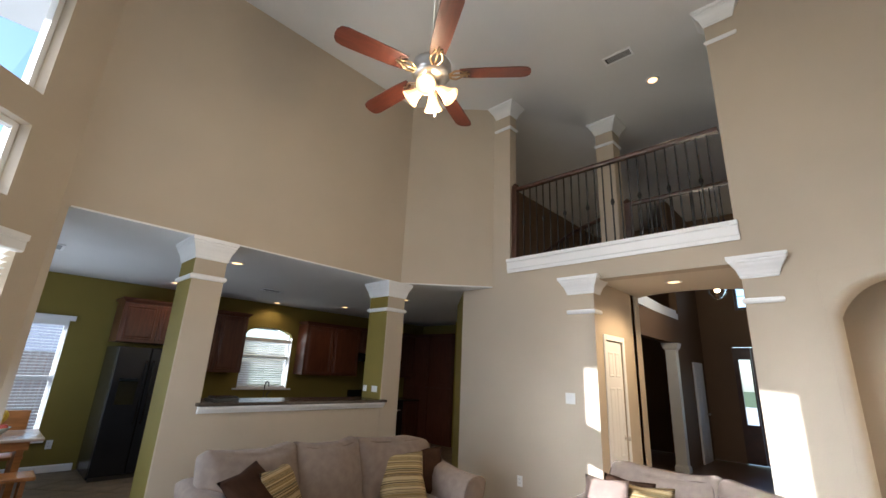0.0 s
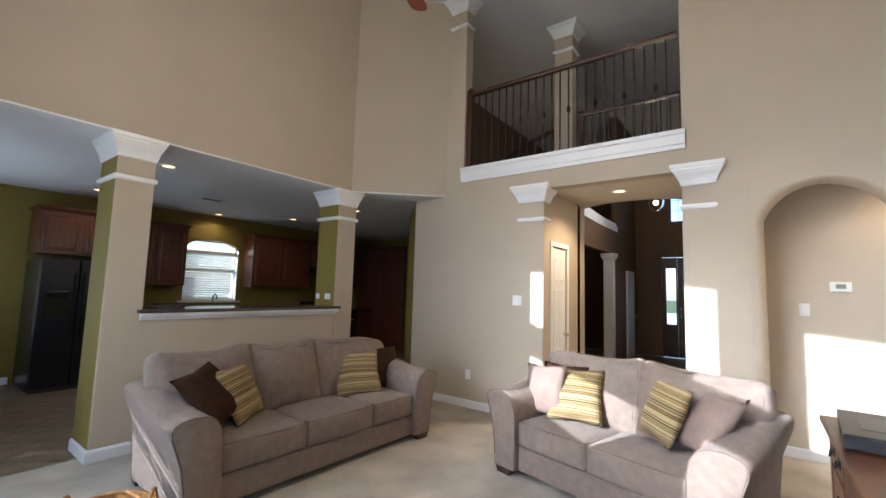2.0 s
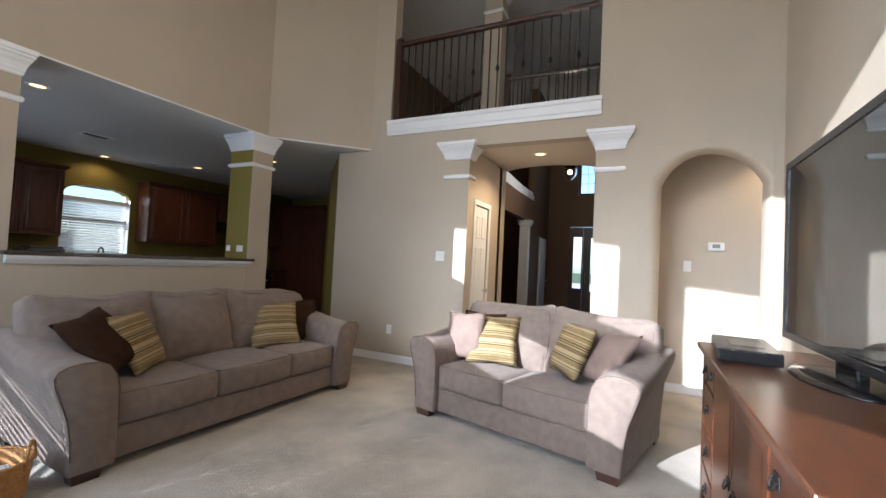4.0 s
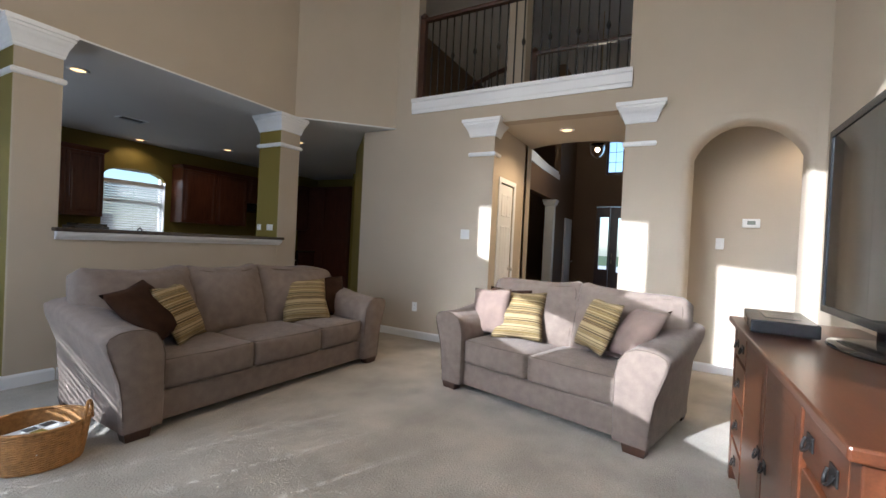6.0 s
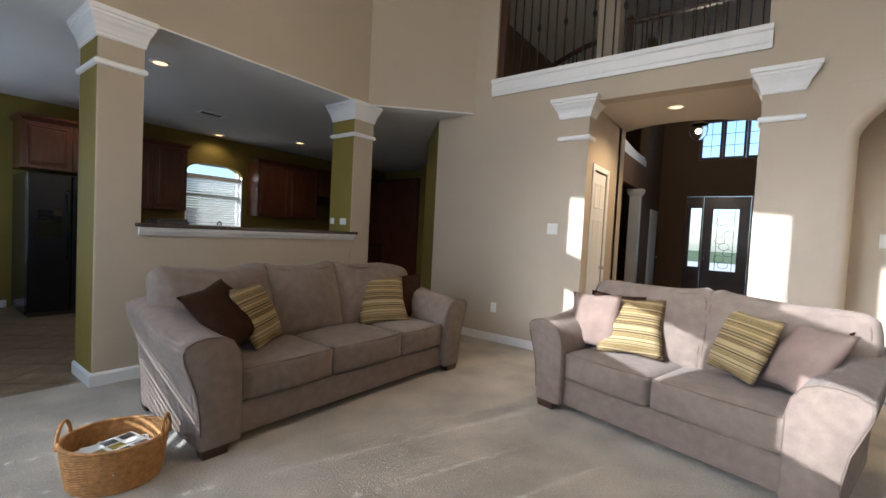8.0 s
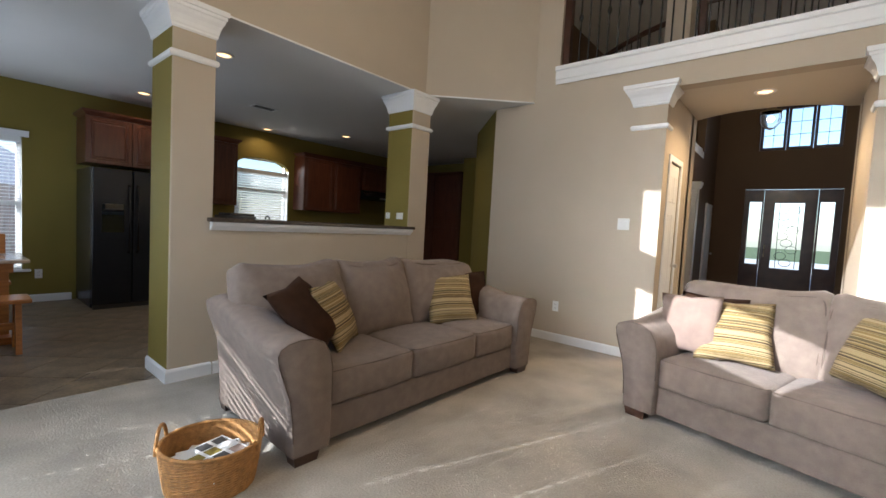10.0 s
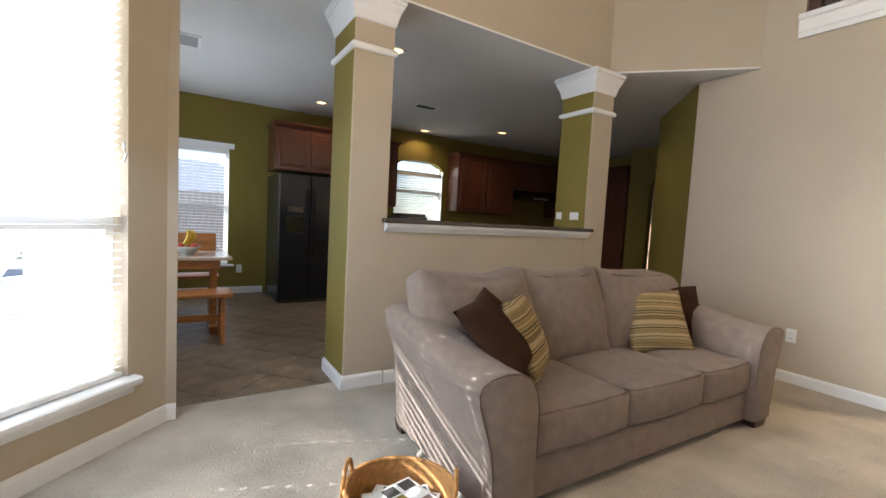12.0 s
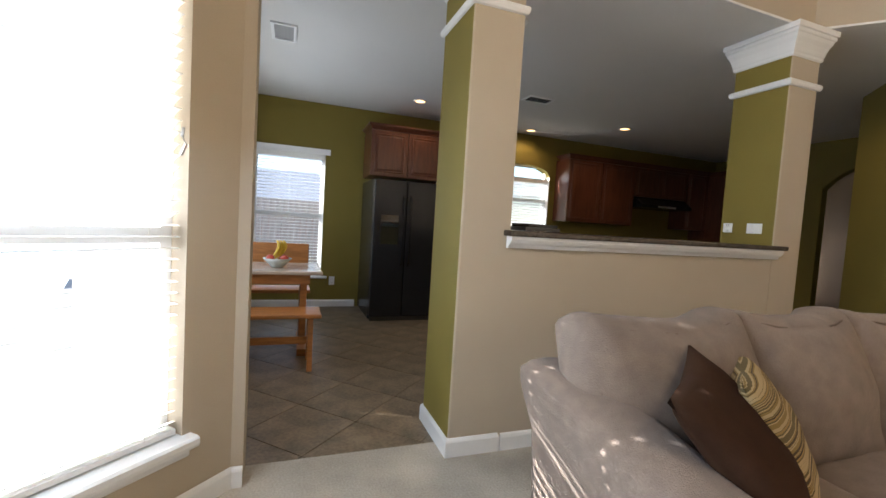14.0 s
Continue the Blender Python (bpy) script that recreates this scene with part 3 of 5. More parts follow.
def blind(name, place, u, n, w, z0, z1, tilt, pitch, label, off=0.05, low_tilt=None, band=(0.0, 0.0)):
    """A white venetian blind: headrail, slats, bottom rail, ladder cords. n points out of the room."""
    b = thing(name, label, "window blind", "blinds")
    up = Vector((0, 0, 1))
    slats = []
    for angle in (tilt, tilt if low_tilt is None else low_tilt):
        d = n * math.cos(angle) + up * math.sin(angle)
        c = up * math.cos(angle) - n * math.sin(angle)
        half = 0.024
        bm = bmesh.new()

        def strip(a0, a1, k0, k1):
            ks = (k0, (k0 + k1) / 2, k1)
            skin = [(k, 1) for k in ks] + [(k, -1) for k in ks[::-1]]
            loft(bm, [[u * a + d * (k * half) + c * (0.004 * (1 - k * k) + 0.0012 * q) for k, q in skin] for a in (a0, a1)])
        span = w - 0.024
        strip(0.0, span, -1.0, -0.34)
        strip(0.0, span, 0.34, 1.0)
        edges = [0.0] + [w * fr - 0.012 + e for fr in (0.12, 0.5, 0.88) for e in (-0.008, 0.008)] + [span]
        for a0, a1 in zip(edges[::2], edges[1::2]):
            strip(a0, a1, -0.34, 0.34)
        slats.append(mesh_of("slat", bm, BLIND))
    count = int((z1 - 0.072 - z0 - 0.045) / pitch) + 1
    for i in range(count):
        z = z0 + 0.045 + i * pitch
        ob = new("slat", slats[1 if band[0] < z < band[1] else 0])
        ob.parent = b
        ob.location = place + u * 0.012 + n * off + up * z
    def bar(nm, za, zb, d0, d1):
        bm = bmesh.new()
        pts = [[place + u * a + n * q + up * z for q, z in ((d0, za), (d1, za), (d1, zb), (d0, zb))] for a in (0.01, w - 0.01)]
        loft(bm, pts)
        part(nm, bm, BLIND, b)
    bar("headrail", z1 - 0.07, z1 - 0.002, off - 0.035, off + 0.035)
    bar("bottom_rail", z0 + 0.006, z0 + 0.026, off - 0.025, off + 0.025)
    for fr in (0.12, 0.5, 0.88):
        bm = bmesh.new()
        p = place + u * (w * fr) + n * (off - 0.027)
        tube(bm, [p + up * (z0 + 0.02), p + up * (z1 - 0.05)], 0.0012, 5)
        part("ladder_cord", bm, BLIND, b)
    return b


# Made-up pale slab that keeps the view through the blinds bright.
patio = part("patio", prism(bmesh.new(), [tuple(on_c(-0.2, -0.2)[:2]), tuple(on_c(5.6, -0.2)[:2]), tuple(on_c(9.0, -9.0)[:2]), tuple(on_c(-6.0, -9.0)[:2]), tuple(on_c(-6.0, -3.0)[:2])], -0.25, -0.12), mat("pale_concrete", (0.30, 0.29, 0.27), 0.9, var=0.15))
tagged(patio, "pale concrete ground added outside the windows", "patio", kind="structure")
uC, nC = Vector((-R2, -R2, 0)), Vector((-R2, R2, 0))
k = 0
for ci, (s0, s1) in enumerate(COLS):
    for r, (z0, z1) in enumerate(ROWS_Z):
        k += 1
        a = s0 + INSET[ci][r]
        w = thing("window_%d" % k, "white framed window in the tan window wall", "window", kind="structure")
        p = on_c(a)
        mid = (s1 - a) / 2
        sash(w, p, uC, nC, mid - 0.02, z0, z1, 0.09, 1.12 if r == 0 else None)
        sash(w, p + uC * (mid + 0.02), uC, nC, mid - 0.02, z0, z1, 0.09, 1.12 if r == 0 else None)
        bm = bmesh.new()
        q = p + uC * mid
        loft(bm, [[q + uC * e + nC * d + Vector((0, 0, z)) for e, d in ((-0.025, 0.02 if r == 0 else 0.085), (0.025, 0.02 if r == 0 else 0.085), (0.025, 0.16), (-0.025, 0.16))] for z in (z0 + 0.001, z1 - 0.001)])
        part("mullion", bm, WHITE, w)
        if r == 0:
            bm = bmesh.new()
            prof = [(-0.055, -0.035), (-0.06, -0.02), (-0.06, -0.002), (-0.05, 0.006), (0.085, 0.006), (0.085, -0.01), (-0.03, -0.012), (-0.03, -0.035)]
            loft(bm, [[p + uC * e + nC * d + Vector((0, 0, z0 + z)) for d, z in prof] for e in (-0.035, s1 - a + 0.035)])
            part("window_sill", bm, WHITE, w, "white moulded sill")
            bm = bmesh.new()
            prof = [(-0.005, -0.05), (-0.018, -0.045), (-0.020, -0.085), (-0.012, -0.095), (-0.005, -0.095)]
            loft(bm, [[p + uC * e + nC * d + Vector((0, 0, z0 + z + 0.013)) for d, z in prof] for e in (-0.02, s1 - a + 0.02)])
            part("apron", bm, WHITE, w)
            bm = bmesh.new()
            prof = [(-0.03, -0.10), (-0.045, -0.09), (-0.045, -0.02), (-0.06, -0.01), (-0.06, 0.03), (-0.002, 0.03), (-0.002, 0.0), (0.01, -0.005), (0.01, -0.10)]
            loft(bm, [[p + uC * e + nC * d + Vector((0, 0, z1 + z)) for d, z in prof] for e in (-0.012, s1 - a + 0.012)])
            part("valance", bm, WHITE, w, "white moulded valance")
            for e0, low in ((0.002, -3 if ci == 0 else -25), (mid + 0.028, -25)):
                blind("venetian_blind", p + uC * e0, uC, nC, mid - 0.03, z0 + 0.008, z1 - 0.004, math.radians(-25.5), 0.043, "white venetian blind with half closed slats", 0.045, math.radians(low), (0.74, 1.20))

cl = part("cord_cleat", tube(bmesh.new(), [on_c(0.262, 0.02) + Vector((0, 0, 1.52)), on_c(0.272, 0.03) + Vector((0, 0, 1.49)), on_c(0.258, 0.03) + Vector((0, 0, 1.46)), on_c(0.268, 0.02) + Vector((0, 0, 1.42))], 0.006, 6), STEEL, bpy.data.objects["window_1"])

# kitchen windows, and the unseen dining room window added for light
for i, (x0, x1, z0, z1) in enumerate((KWIN1, KWIN2, ADDED_DWIN)):
    w = thing("window_%d" % (7 + i), "white framed window in the back wall", "window", kind="structure")
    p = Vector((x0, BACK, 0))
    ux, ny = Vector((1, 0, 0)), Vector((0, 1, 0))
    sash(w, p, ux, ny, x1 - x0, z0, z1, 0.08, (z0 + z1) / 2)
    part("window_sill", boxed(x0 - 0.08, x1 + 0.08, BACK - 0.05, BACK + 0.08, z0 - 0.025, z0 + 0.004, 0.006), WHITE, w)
    if i == 0:
        part("head_casing", loft(bmesh.new(), [[(x, BACK - 0.002, z1 - 0.01), (x, BACK - 0.03, z1 - 0.01), (x, BACK - 0.04, z1 + 0.03), (x, BACK - 0.055, z1 + 0.06), (x, BACK - 0.002, z1 + 0.06)] for x in (x0 - 0.06, x1 + 0.06)]), WHITE, w)
    if i < 2:
        blind("venetian_blind", p + ux * 0.004, ux, ny, x1 - x0 - 0.008, z0 + 0.006, z1 - 0.004 if i == 0 else 2.06, math.radians(-2 if i == 0 else -38), 0.042, "white venetian blind in the kitchen window", 0.045)
x0, x1, z0, z1 = KWIN2
bm = bmesh.new()
n = 18
half, mid = (x1 - x0) / 2, (x0 + x1) / 2
rows = []
for i in range(n + 1):
    x = x0 + (x1 - x0) * i / n
    z = 2.10 + 0.17 * math.sqrt(max(0.0, 1 - ((x - mid) / half) ** 2))
    rows.append([(x, BACK - 0.003, z), (x, BACK + 0.158, z), (x, BACK + 0.158, 2.30), (x, BACK - 0.003, 2.30)])
loft(bm, rows)
a = part("wall_kitchen_arch", bm, GREEN)
tagged(a, kind="structure")

# ---- lamps in the ceilings ----
def can(x, y, z, power):
    c = thing("recessed_light", "round recessed ceiling light, switched on", "ceiling light", "recessed lights", pose(x, y, z))
    part("trim_ring", lathe(bmesh.new(), [(0.060, -0.003), (0.066, -0.010), (0.085, -0.008), (0.090, -0.001)], 28), WHITE, c, smooth=True)
    part("lens", lathe(bmesh.new(), [(0.001, -0.007), (0.04, -0.0065), (0.0595, -0.004), (0.0595, -0.001), (0.001, -0.001)], 24), CANLIGHT, c, "glowing warm lens", smooth=True)
    if power:
        spot_light("downlight", (x, y, z - 0.03), power)
    return c


for x, y in ((-2.82, 3.15), (-0.89, 3.70), (0.14, 2.87), (-2.78, 0.84), (0.13, 1.05)):
    can(x, y, H1 + 0.003, 4)
can(0.57, -3.07, 2.693, 42)
# Hidden lamp, added to warm the niche; its fitting stays out of view.
can(0.44, -5.75, H1, 24)
can(0.81, -3.02, H2, 3)


# Vent greys hold shade: white slats toned down, the duct behind painted dark.
SLATGREY = mat("shaded_vent_slat", (0.38, 0.38, 0.38), 0.5)
VENTGREY = mat("vent_shadow_grey", (0.07, 0.07, 0.07), 0.7)


def vent(x, y, z, w, l, ang=0.0):
    v = thing("ceiling_vent", "white louvred ceiling air vent", "air vent", "ceiling vents", pose(x, y, z, 0, 0, ang))
    bm = bmesh.new()
    for a in ((-w / 2, w / 2, -l / 2, -l / 2 + 0.025), (-w / 2, w / 2, l / 2 - 0.025, l / 2), (-w / 2, -w / 2 + 0.025, -l / 2 + 0.025, l / 2 - 0.025), (w / 2 - 0.025, w / 2, -l / 2 + 0.025, l / 2 - 0.025)):
        box(bm, *a, -0.012, -0.001)
    part("frame", bm, WHITE, v)
    part("backing", boxed(-w / 2 + 0.02, w / 2 - 0.02, -l / 2 + 0.02, l / 2 - 0.02, -0.003, -0.001), VENTGREY, v)
    m = int((l - 0.06) / 0.022)
    bm = bmesh.new()
    loft(bm, [[(xx, -0.008, -0.004), (xx, -0.007, -0.003), (xx, 0.008, -0.012), (xx, 0.007, -0.013)] for xx in (-w / 2 + 0.026, w / 2 - 0.026)])
    sl = mesh_of("slat", bm, SLATGREY)
    for i in range(m):
        ob = new("slat", sl)
        ob.parent = v
        ob.location = (0, -l / 2 + 0.04 + i * 0.022, 0)


vent(-4.39, 1.86, H1 + 0.003, 0.20, 0.34)
vent(-1.63, 2.34, H1 + 0.003, 0.20, 0.34, 90)
vent(0.06, -2.84, H2, 0.16, 0.36)


# ---- ceiling fan ----
def ceiling_fan(x, y, z, turn):
    fan = thing("ceiling_fan", "ceiling fan with five mahogany blades and amber lights", "ceiling fan", m=pose(x, y, z))
    part("downrod", tube(bmesh.new(), [(0, 0, 0.1), (0, 0, H2 - z - 0.05)], 0.012, 12), STEEL, fan, smooth=True)
    part("canopy", lathe(bmesh.new(), [(0.015, H2 - z - 0.09), (0.05, H2 - z - 0.07), (0.07, H2 - z - 0.02), (0.072, H2 - z - 0.001), (0.01, H2 - z - 0.001)], 24), STEEL, fan, smooth=True)
    part("motor_housing", lathe(bmesh.new(), [(0.02, 0.12), (0.05, 0.115), (0.10, 0.10), (0.135, 0.07), (0.14, 0.03), (0.13, 0.0), (0.135, -0.01), (0.12, -0.035), (0.08, -0.05), (0.05, -0.055), (0.045, -0.09), (0.06, -0.10), (0.065, -0.12), (0.03, -0.14), (0.005, -0.145)], 32), STEEL, fan, "brushed nickel motor", smooth=True)
    bm = bmesh.new()
    outline = [(0.20, -0.055), (0.30, -0.064), (0.48, -0.068), (0.62, -0.070), (0.66, -0.060), (0.68, -0.035), (0.685, 0.0), (0.68, 0.035), (0.66, 0.060), (0.62, 0.070), (0.48, 0.068), (0.30, 0.064), (0.20, 0.055)]
    prism(bm, outline, -0.004, 0.004)
    bmesh.ops.rotate(bm, verts=bm.verts[:], cent=(0, 0, 0), matrix=Matrix.Rotation(math.radians(12), 3, 'X'))
    blade_me = mesh_of("blade", bm, BLADE)
    bm = bmesh.new()
    for sgn in (-1, 1):
        tube(bm, [(0.11, 0, -0.02), (0.14, 0.025 * sgn, -0.022), (0.17, 0.042 * sgn, -0.016), (0.20, 0.035 * sgn, -0.008), (0.235, 0.012 * sgn, -0.007), (0.25, 0.030 * sgn, -0.006)], 0.007, 8)
    tube(bm, [(0.10, 0, -0.02), (0.18, 0, -0.014), (0.27, 0, -0.007)], 0.008, 8)
    iron_me = mesh_of("blade_iron", bm, BRASS, True)
    for i in range(5):
        m = Matrix.Rotation(math.radians(turn + 72 * i), 4, 'Z')
        bl = new("blade", blade_me)
        bl.parent = fan
        bl.matrix_local = m
        br = new("blade_iron", iron_me)
        br.parent = fan
        br.matrix_local = m
    for i in range(4):
        ang = math.radians(35 + 90 * i)
        d = Vector((math.cos(ang), math.sin(ang), 0))
        c = Vector((0, 0, -0.12))
        axis = (d * 0.75 + Vector((0, 0, -0.66))).normalized()
        q = axis.to_track_quat('Z', 'Y')
        bm = bmesh.new()
        lathe(bm, [(0.018, 0.0), (0.026, 0.01), (0.032, 0.035), (0.042, 0.07), (0.058, 0.10), (0.066, 0.115), (0.062, 0.116), (0.052, 0.10), (0.036, 0.07), (0.026, 0.04), (0.015, 0.02)], 24)
        for v in bm.verts:
            v.co = c + d * 0.06 + q @ v.co
        part("light_shade", bm, SHADEGLASS, fan, "frosted amber glass bell", smooth=True)
        bm = bmesh.new()
        bmesh.ops.create_icosphere(bm, subdivisions=2, radius=0.022)
        for v in bm.verts:
            v.co = c + d * 0.06 + axis * 0.075 + v.co
        part("bulb", bm, BULB, fan, smooth=True)
        bm = bmesh.new()
        tube(bm, [(0, 0, -0.11), c + d * 0.04, c + d * 0.062 + axis * 0.005], 0.012, 8)
        part("light_arm", bm, STEEL, fan, smooth=True)
    part("pull_chain", tube(bmesh.new(), [(0.03, -0.03, -0.13), (0.031, -0.031, -0.30)], 0.0018, 6), BRASS, fan)
    part("pull_knob", lathe(bmesh.new(), [(0.002, -0.30), (0.006, -0.31), (0.008, -0.33), (0.002, -0.34)], 10, 0.031, -0.031), WHITE, fan, smooth=True)
    point_light("fan_light", (x, y, z - 0.33), 22, (1.0, 0.74, 0.44), 0.08)


ceiling_fan(-2.95, -2.60, 3.58, 20)


# ---- balcony rails ----
def baluster_mesh(h, knuckle):
    bm = bmesh.new()
    box(bm, -0.007, 0.007, -0.007, 0.007, 0.0, h)
    if knuckle:
        lathe(bm, [(0.008, h * 0.5 - 0.05), (0.020, h * 0.5 - 0.02), (0.024, h * 0.5), (0.020, h * 0.5 + 0.02), (0.008, h * 0.5 + 0.05)], 10)
    return mesh_of("baluster", bm, IRON)


def railing(pts, label, posts, n):
    """A wooden hand rail over iron balusters, along points given with the height of the floor under them."""
    rail = thing("railing", label, "railing", "loft railings")
    pts = [Vector(p) for p in pts]
    top = 1.02
    bm = bmesh.new()
    prof = [(-0.03, 0.0), (-0.033, 0.02), (-0.028, 0.045), (-0.012, 0.058), (0.012, 0.058), (0.028, 0.045), (0.033, 0.02), (0.03, 0.0)]
    rings = []
    for i, p in enumerate(pts):
        d = (pts[min(i + 1, len(pts) - 1)] - pts[max(i - 1, 0)])
        side = Vector((d.y, -d.x, 0)).normalized()
        rings.append([p + side * a + Vector((0, 0, top + z)) for a, z in prof])
    loft(bm, rings)
    part("hand_rail", bm, DARKWOOD, rail, "dark wooden hand rail")
    bm = bmesh.new()
    rings = [[p + Vector((0, 0, z)) + Vector(((pts[-1] - pts[0]).y, -(pts[-1] - pts[0]).x, 0)).normalized() * a for a, z in ((-0.02, 0.0), (0.02, 0.0), (0.02, 0.02), (-0.02, 0.02))] for p in pts]
    loft(bm, rings)
    part("shoe_rail", bm, DARKWOOD, rail)
    me = [baluster_mesh(top - 0.018, False), baluster_mesh(top - 0.018, True)]
    lens = [0.0]
    for a, b in zip(pts, pts[1:]):
        lens.append(lens[-1] + (b - a).length)
    for i in range(1, n):
        s = lens[-1] * i / n
        j = max(q for q in range(len(lens) - 1) if lens[q] <= s)
        f = (s - lens[j]) / (lens[j + 1] - lens[j])
        ob = new("baluster", me[1 if i % 3 == 1 else 0])
        ob.parent = rail
        ob.location = pts[j].lerp(pts[j + 1], f) + Vector((0, 0, 0.018))
    for p in posts:
        bm = bmesh.new()
        box(bm, p[0] - 0.04, p[0] + 0.04, p[1] - 0.04, p[1] + 0.04, p[2], p[2] + 1.06, 0.005)
        lathe(bm, [(0.03, p[2] + 1.06), (0.052, p[2] + 1.08), (0.055, p[2] + 1.10), (0.02, p[2] + 1.14), (0.002, p[2] + 1.145)], 16, p[0], p[1])
        part("newel_post", bm, DARKWOOD, rail)
    return rail


railing([(0.07, -1.30, 3.101), (0.07, -3.77, 3.101)], "dark wood rail with black iron balusters on the ledge", [(0.07, -1.265, 3.101)], 24)
railing([(1.42, -2.38, 3.051), (1.42, -3.2, 3.051), (1.42, -4.4, 3.051), (1.42, -6.2, 3.051)], "dark wood rail beside the loft column", [(1.42, -2.34, 3.051)], 34)
curve_pts = [(1.55 + 0.5 * math.sin(a * 0.22), -1.95 + 0.33 * a, 2.98 - 0.03 * a * a * 0.6) for a in range(0, 9)]
railing(curve_pts, "curved dark stair rail with iron balusters", [], 22)
lc = thing("column", "square tan loft column with white capital", "column", kind="structure")
part("shaft", boxed(1.36, 1.62, -2.22, -1.94, 3.05, H2 - 0.01, 0.006), TAN, lc)
part("capital", crown(bmesh.new(), 1.36, 1.62, -2.22, -1.94, H2, CAPITAL), WHITE, lc)
part("neck_band", crown(bmesh.new(), 1.36, 1.62, -2.22, -1.94, 5.17, BAND), WHITE, lc)


# ---- doors ----
def panel_door(name, label, w, h, rows, m, material, knob_x):
    """A door leaf of raised panels, its face on y = 0, hinge at x = 0."""
    d = thing(name, label, "door", m=m, kind="structure")
    part("leaf", boxed(0, w, 0.004, 0.04, 0.005, h, 0.002), material, d)
    st = 0.07
    for z0, z1 in rows:
        for x0, x1 in ((st, w / 2 - st * 0.4), (w / 2 + st * 0.4, w - st)):
            bm = bmesh.new()
            loft(bm, [[(x0 - o, y, z0 - o), (x1 + o, y, z0 - o), (x1 + o, y, z1 + o), (x0 - o, y, z1 + o)] for o, y in ((0.0, 0.003), (-0.006, -0.004), (-0.014, -0.004), (-0.03, 0.002), (-0.04, 0.0))])
            part("panel", bm, material, d)
    bm = bmesh.new()
    lathe(bm, [(0.026, 0.0), (0.026, 0.006), (0.010, 0.01), (0.010, 0.035), (0.024, 0.045), (0.027, 0.055), (0.018, 0.068), (0.002, 0.07)], 16)
    for v in bm.verts:
        v.co = Vector((knob_x + v.co.x, -v.co.z + 0.003, 0.95 + v.co.y))
    part("door_knob", bm, STEEL, d, "satin nickel knob", smooth=True)
    return d


panel_door("door_1", "white six panel closet door, closed", 0.46, 2.02, [(0.12, 0.62), (0.76, 1.5), (1.62, 1.9)], pose(0.26, -2.365, 0), WHITE, 0.40)
dc = thing("door_casing", "white moulded casing round the closet door", "door casing", kind="structure")
for q in ((0.19, 0.252, 0.0, 2.09), (0.728, 0.79, 0.0, 2.09), (0.252, 0.728, 2.03, 2.09)):
    part("casing", boxed(q[0], q[1], -2.385, -2.371, q[2], q[3], 0.004), WHITE, dc)


def front_door():
    d = thing("front_door", "dark wooden front door with leaded glass", "door", m=pose(FX + 0.03, -2.79, 0))
    part("leaf", prism_yz([(0, 0.01), (-0.88, 0.01), (-0.88, 2.40), (0, 2.40)], [(-0.19, 0.72), (-0.68, 0.72), (-0.68, 2.12), (-0.19, 2.12)]), DARKWOOD, d)
    g = part("pane", boxed(0.02, 0.026, -0.68, -0.19, 0.72, 2.12), GLASS, d, "leaded glass pane")
    g.visible_shadow = False
    bm = bmesh.new()
    for a in range(9):
        y = -0.435 + 0.10 * math.sin(a * 2.1)
        z = 0.85 + a * 0.14
        ring = [(0.018, y + 0.10 * math.cos(t * math.pi / 6), z + 0.08 * math.sin(t * math.pi / 6)) for t in range(13)]
        tube(bm, ring, 0.005, 5)
    tube(bm, [(0.018, -0.28, 0.73), (0.018, -0.28, 2.11)], 0.006, 5)
    tube(bm, [(0.018, -0.60, 0.73), (0.018, -0.60, 2.11)], 0.006, 5)
    part("lead_came", bm, LEAD, d)
    part("door_handle", tube(bmesh.new(), [(-0.04, -0.07, 0.95), (-0.07, -0.07, 1.0), (-0.07, -0.07, 1.15), (-0.04, -0.07, 1.2)], 0.01, 8), BRASS, d)
    return d


def prism_yz(outer, inner, x0=-0.02, x1=0.03):
    """A flat frame in y and z with one hole."""
    bm = bmesh.new()
    n = len(outer)
    rings = [[bm.verts.new((x, *p)) for p in pts] for x in (x0, x1) for pts in (outer, inner)]
    for i in range(n):
        j = (i + 1) % n
        bm.faces.new((rings[0][i], rings[0][j], rings[1][j], rings[1][i]))
        bm.faces.new((rings[2][i], rings[2][j], rings[3][j], rings[3][i]))
        bm.faces.new((rings[0][i], rings[0][j], rings[2][j], rings[2][i]))
        bm.faces.new((rings[1][i], rings[1][j], rings[3][j], rings[3][i]))
    return bm


front_door()
for y0, y1, g0, g1 in ((-2.445, -2.785, -2.54, -2.755), (-3.675, -4.035, -3.71, -3.93)):
    sl = thing("window_sidelight", "dark framed sidelight beside the front door", "window", kind="structure")
    part("window_frame", prism_yz([(y0, 0.01), (y1, 0.01), (y1, 2.40), (y0, 2.40)], [(g0, 0.78), (g1, 0.78), (g1, 2.14), (g0, 2.14)], FX - 0.02, FX + 0.05), DARKWOOD, sl)
    g = part("pane", boxed(FX + 0.01, FX + 0.016, g1, g0, 0.78, 2.14), GLASS, sl)
    g.visible_shadow = False
tw = thing("window_transom", "three pane transom window above the front door", "window", kind="structure")
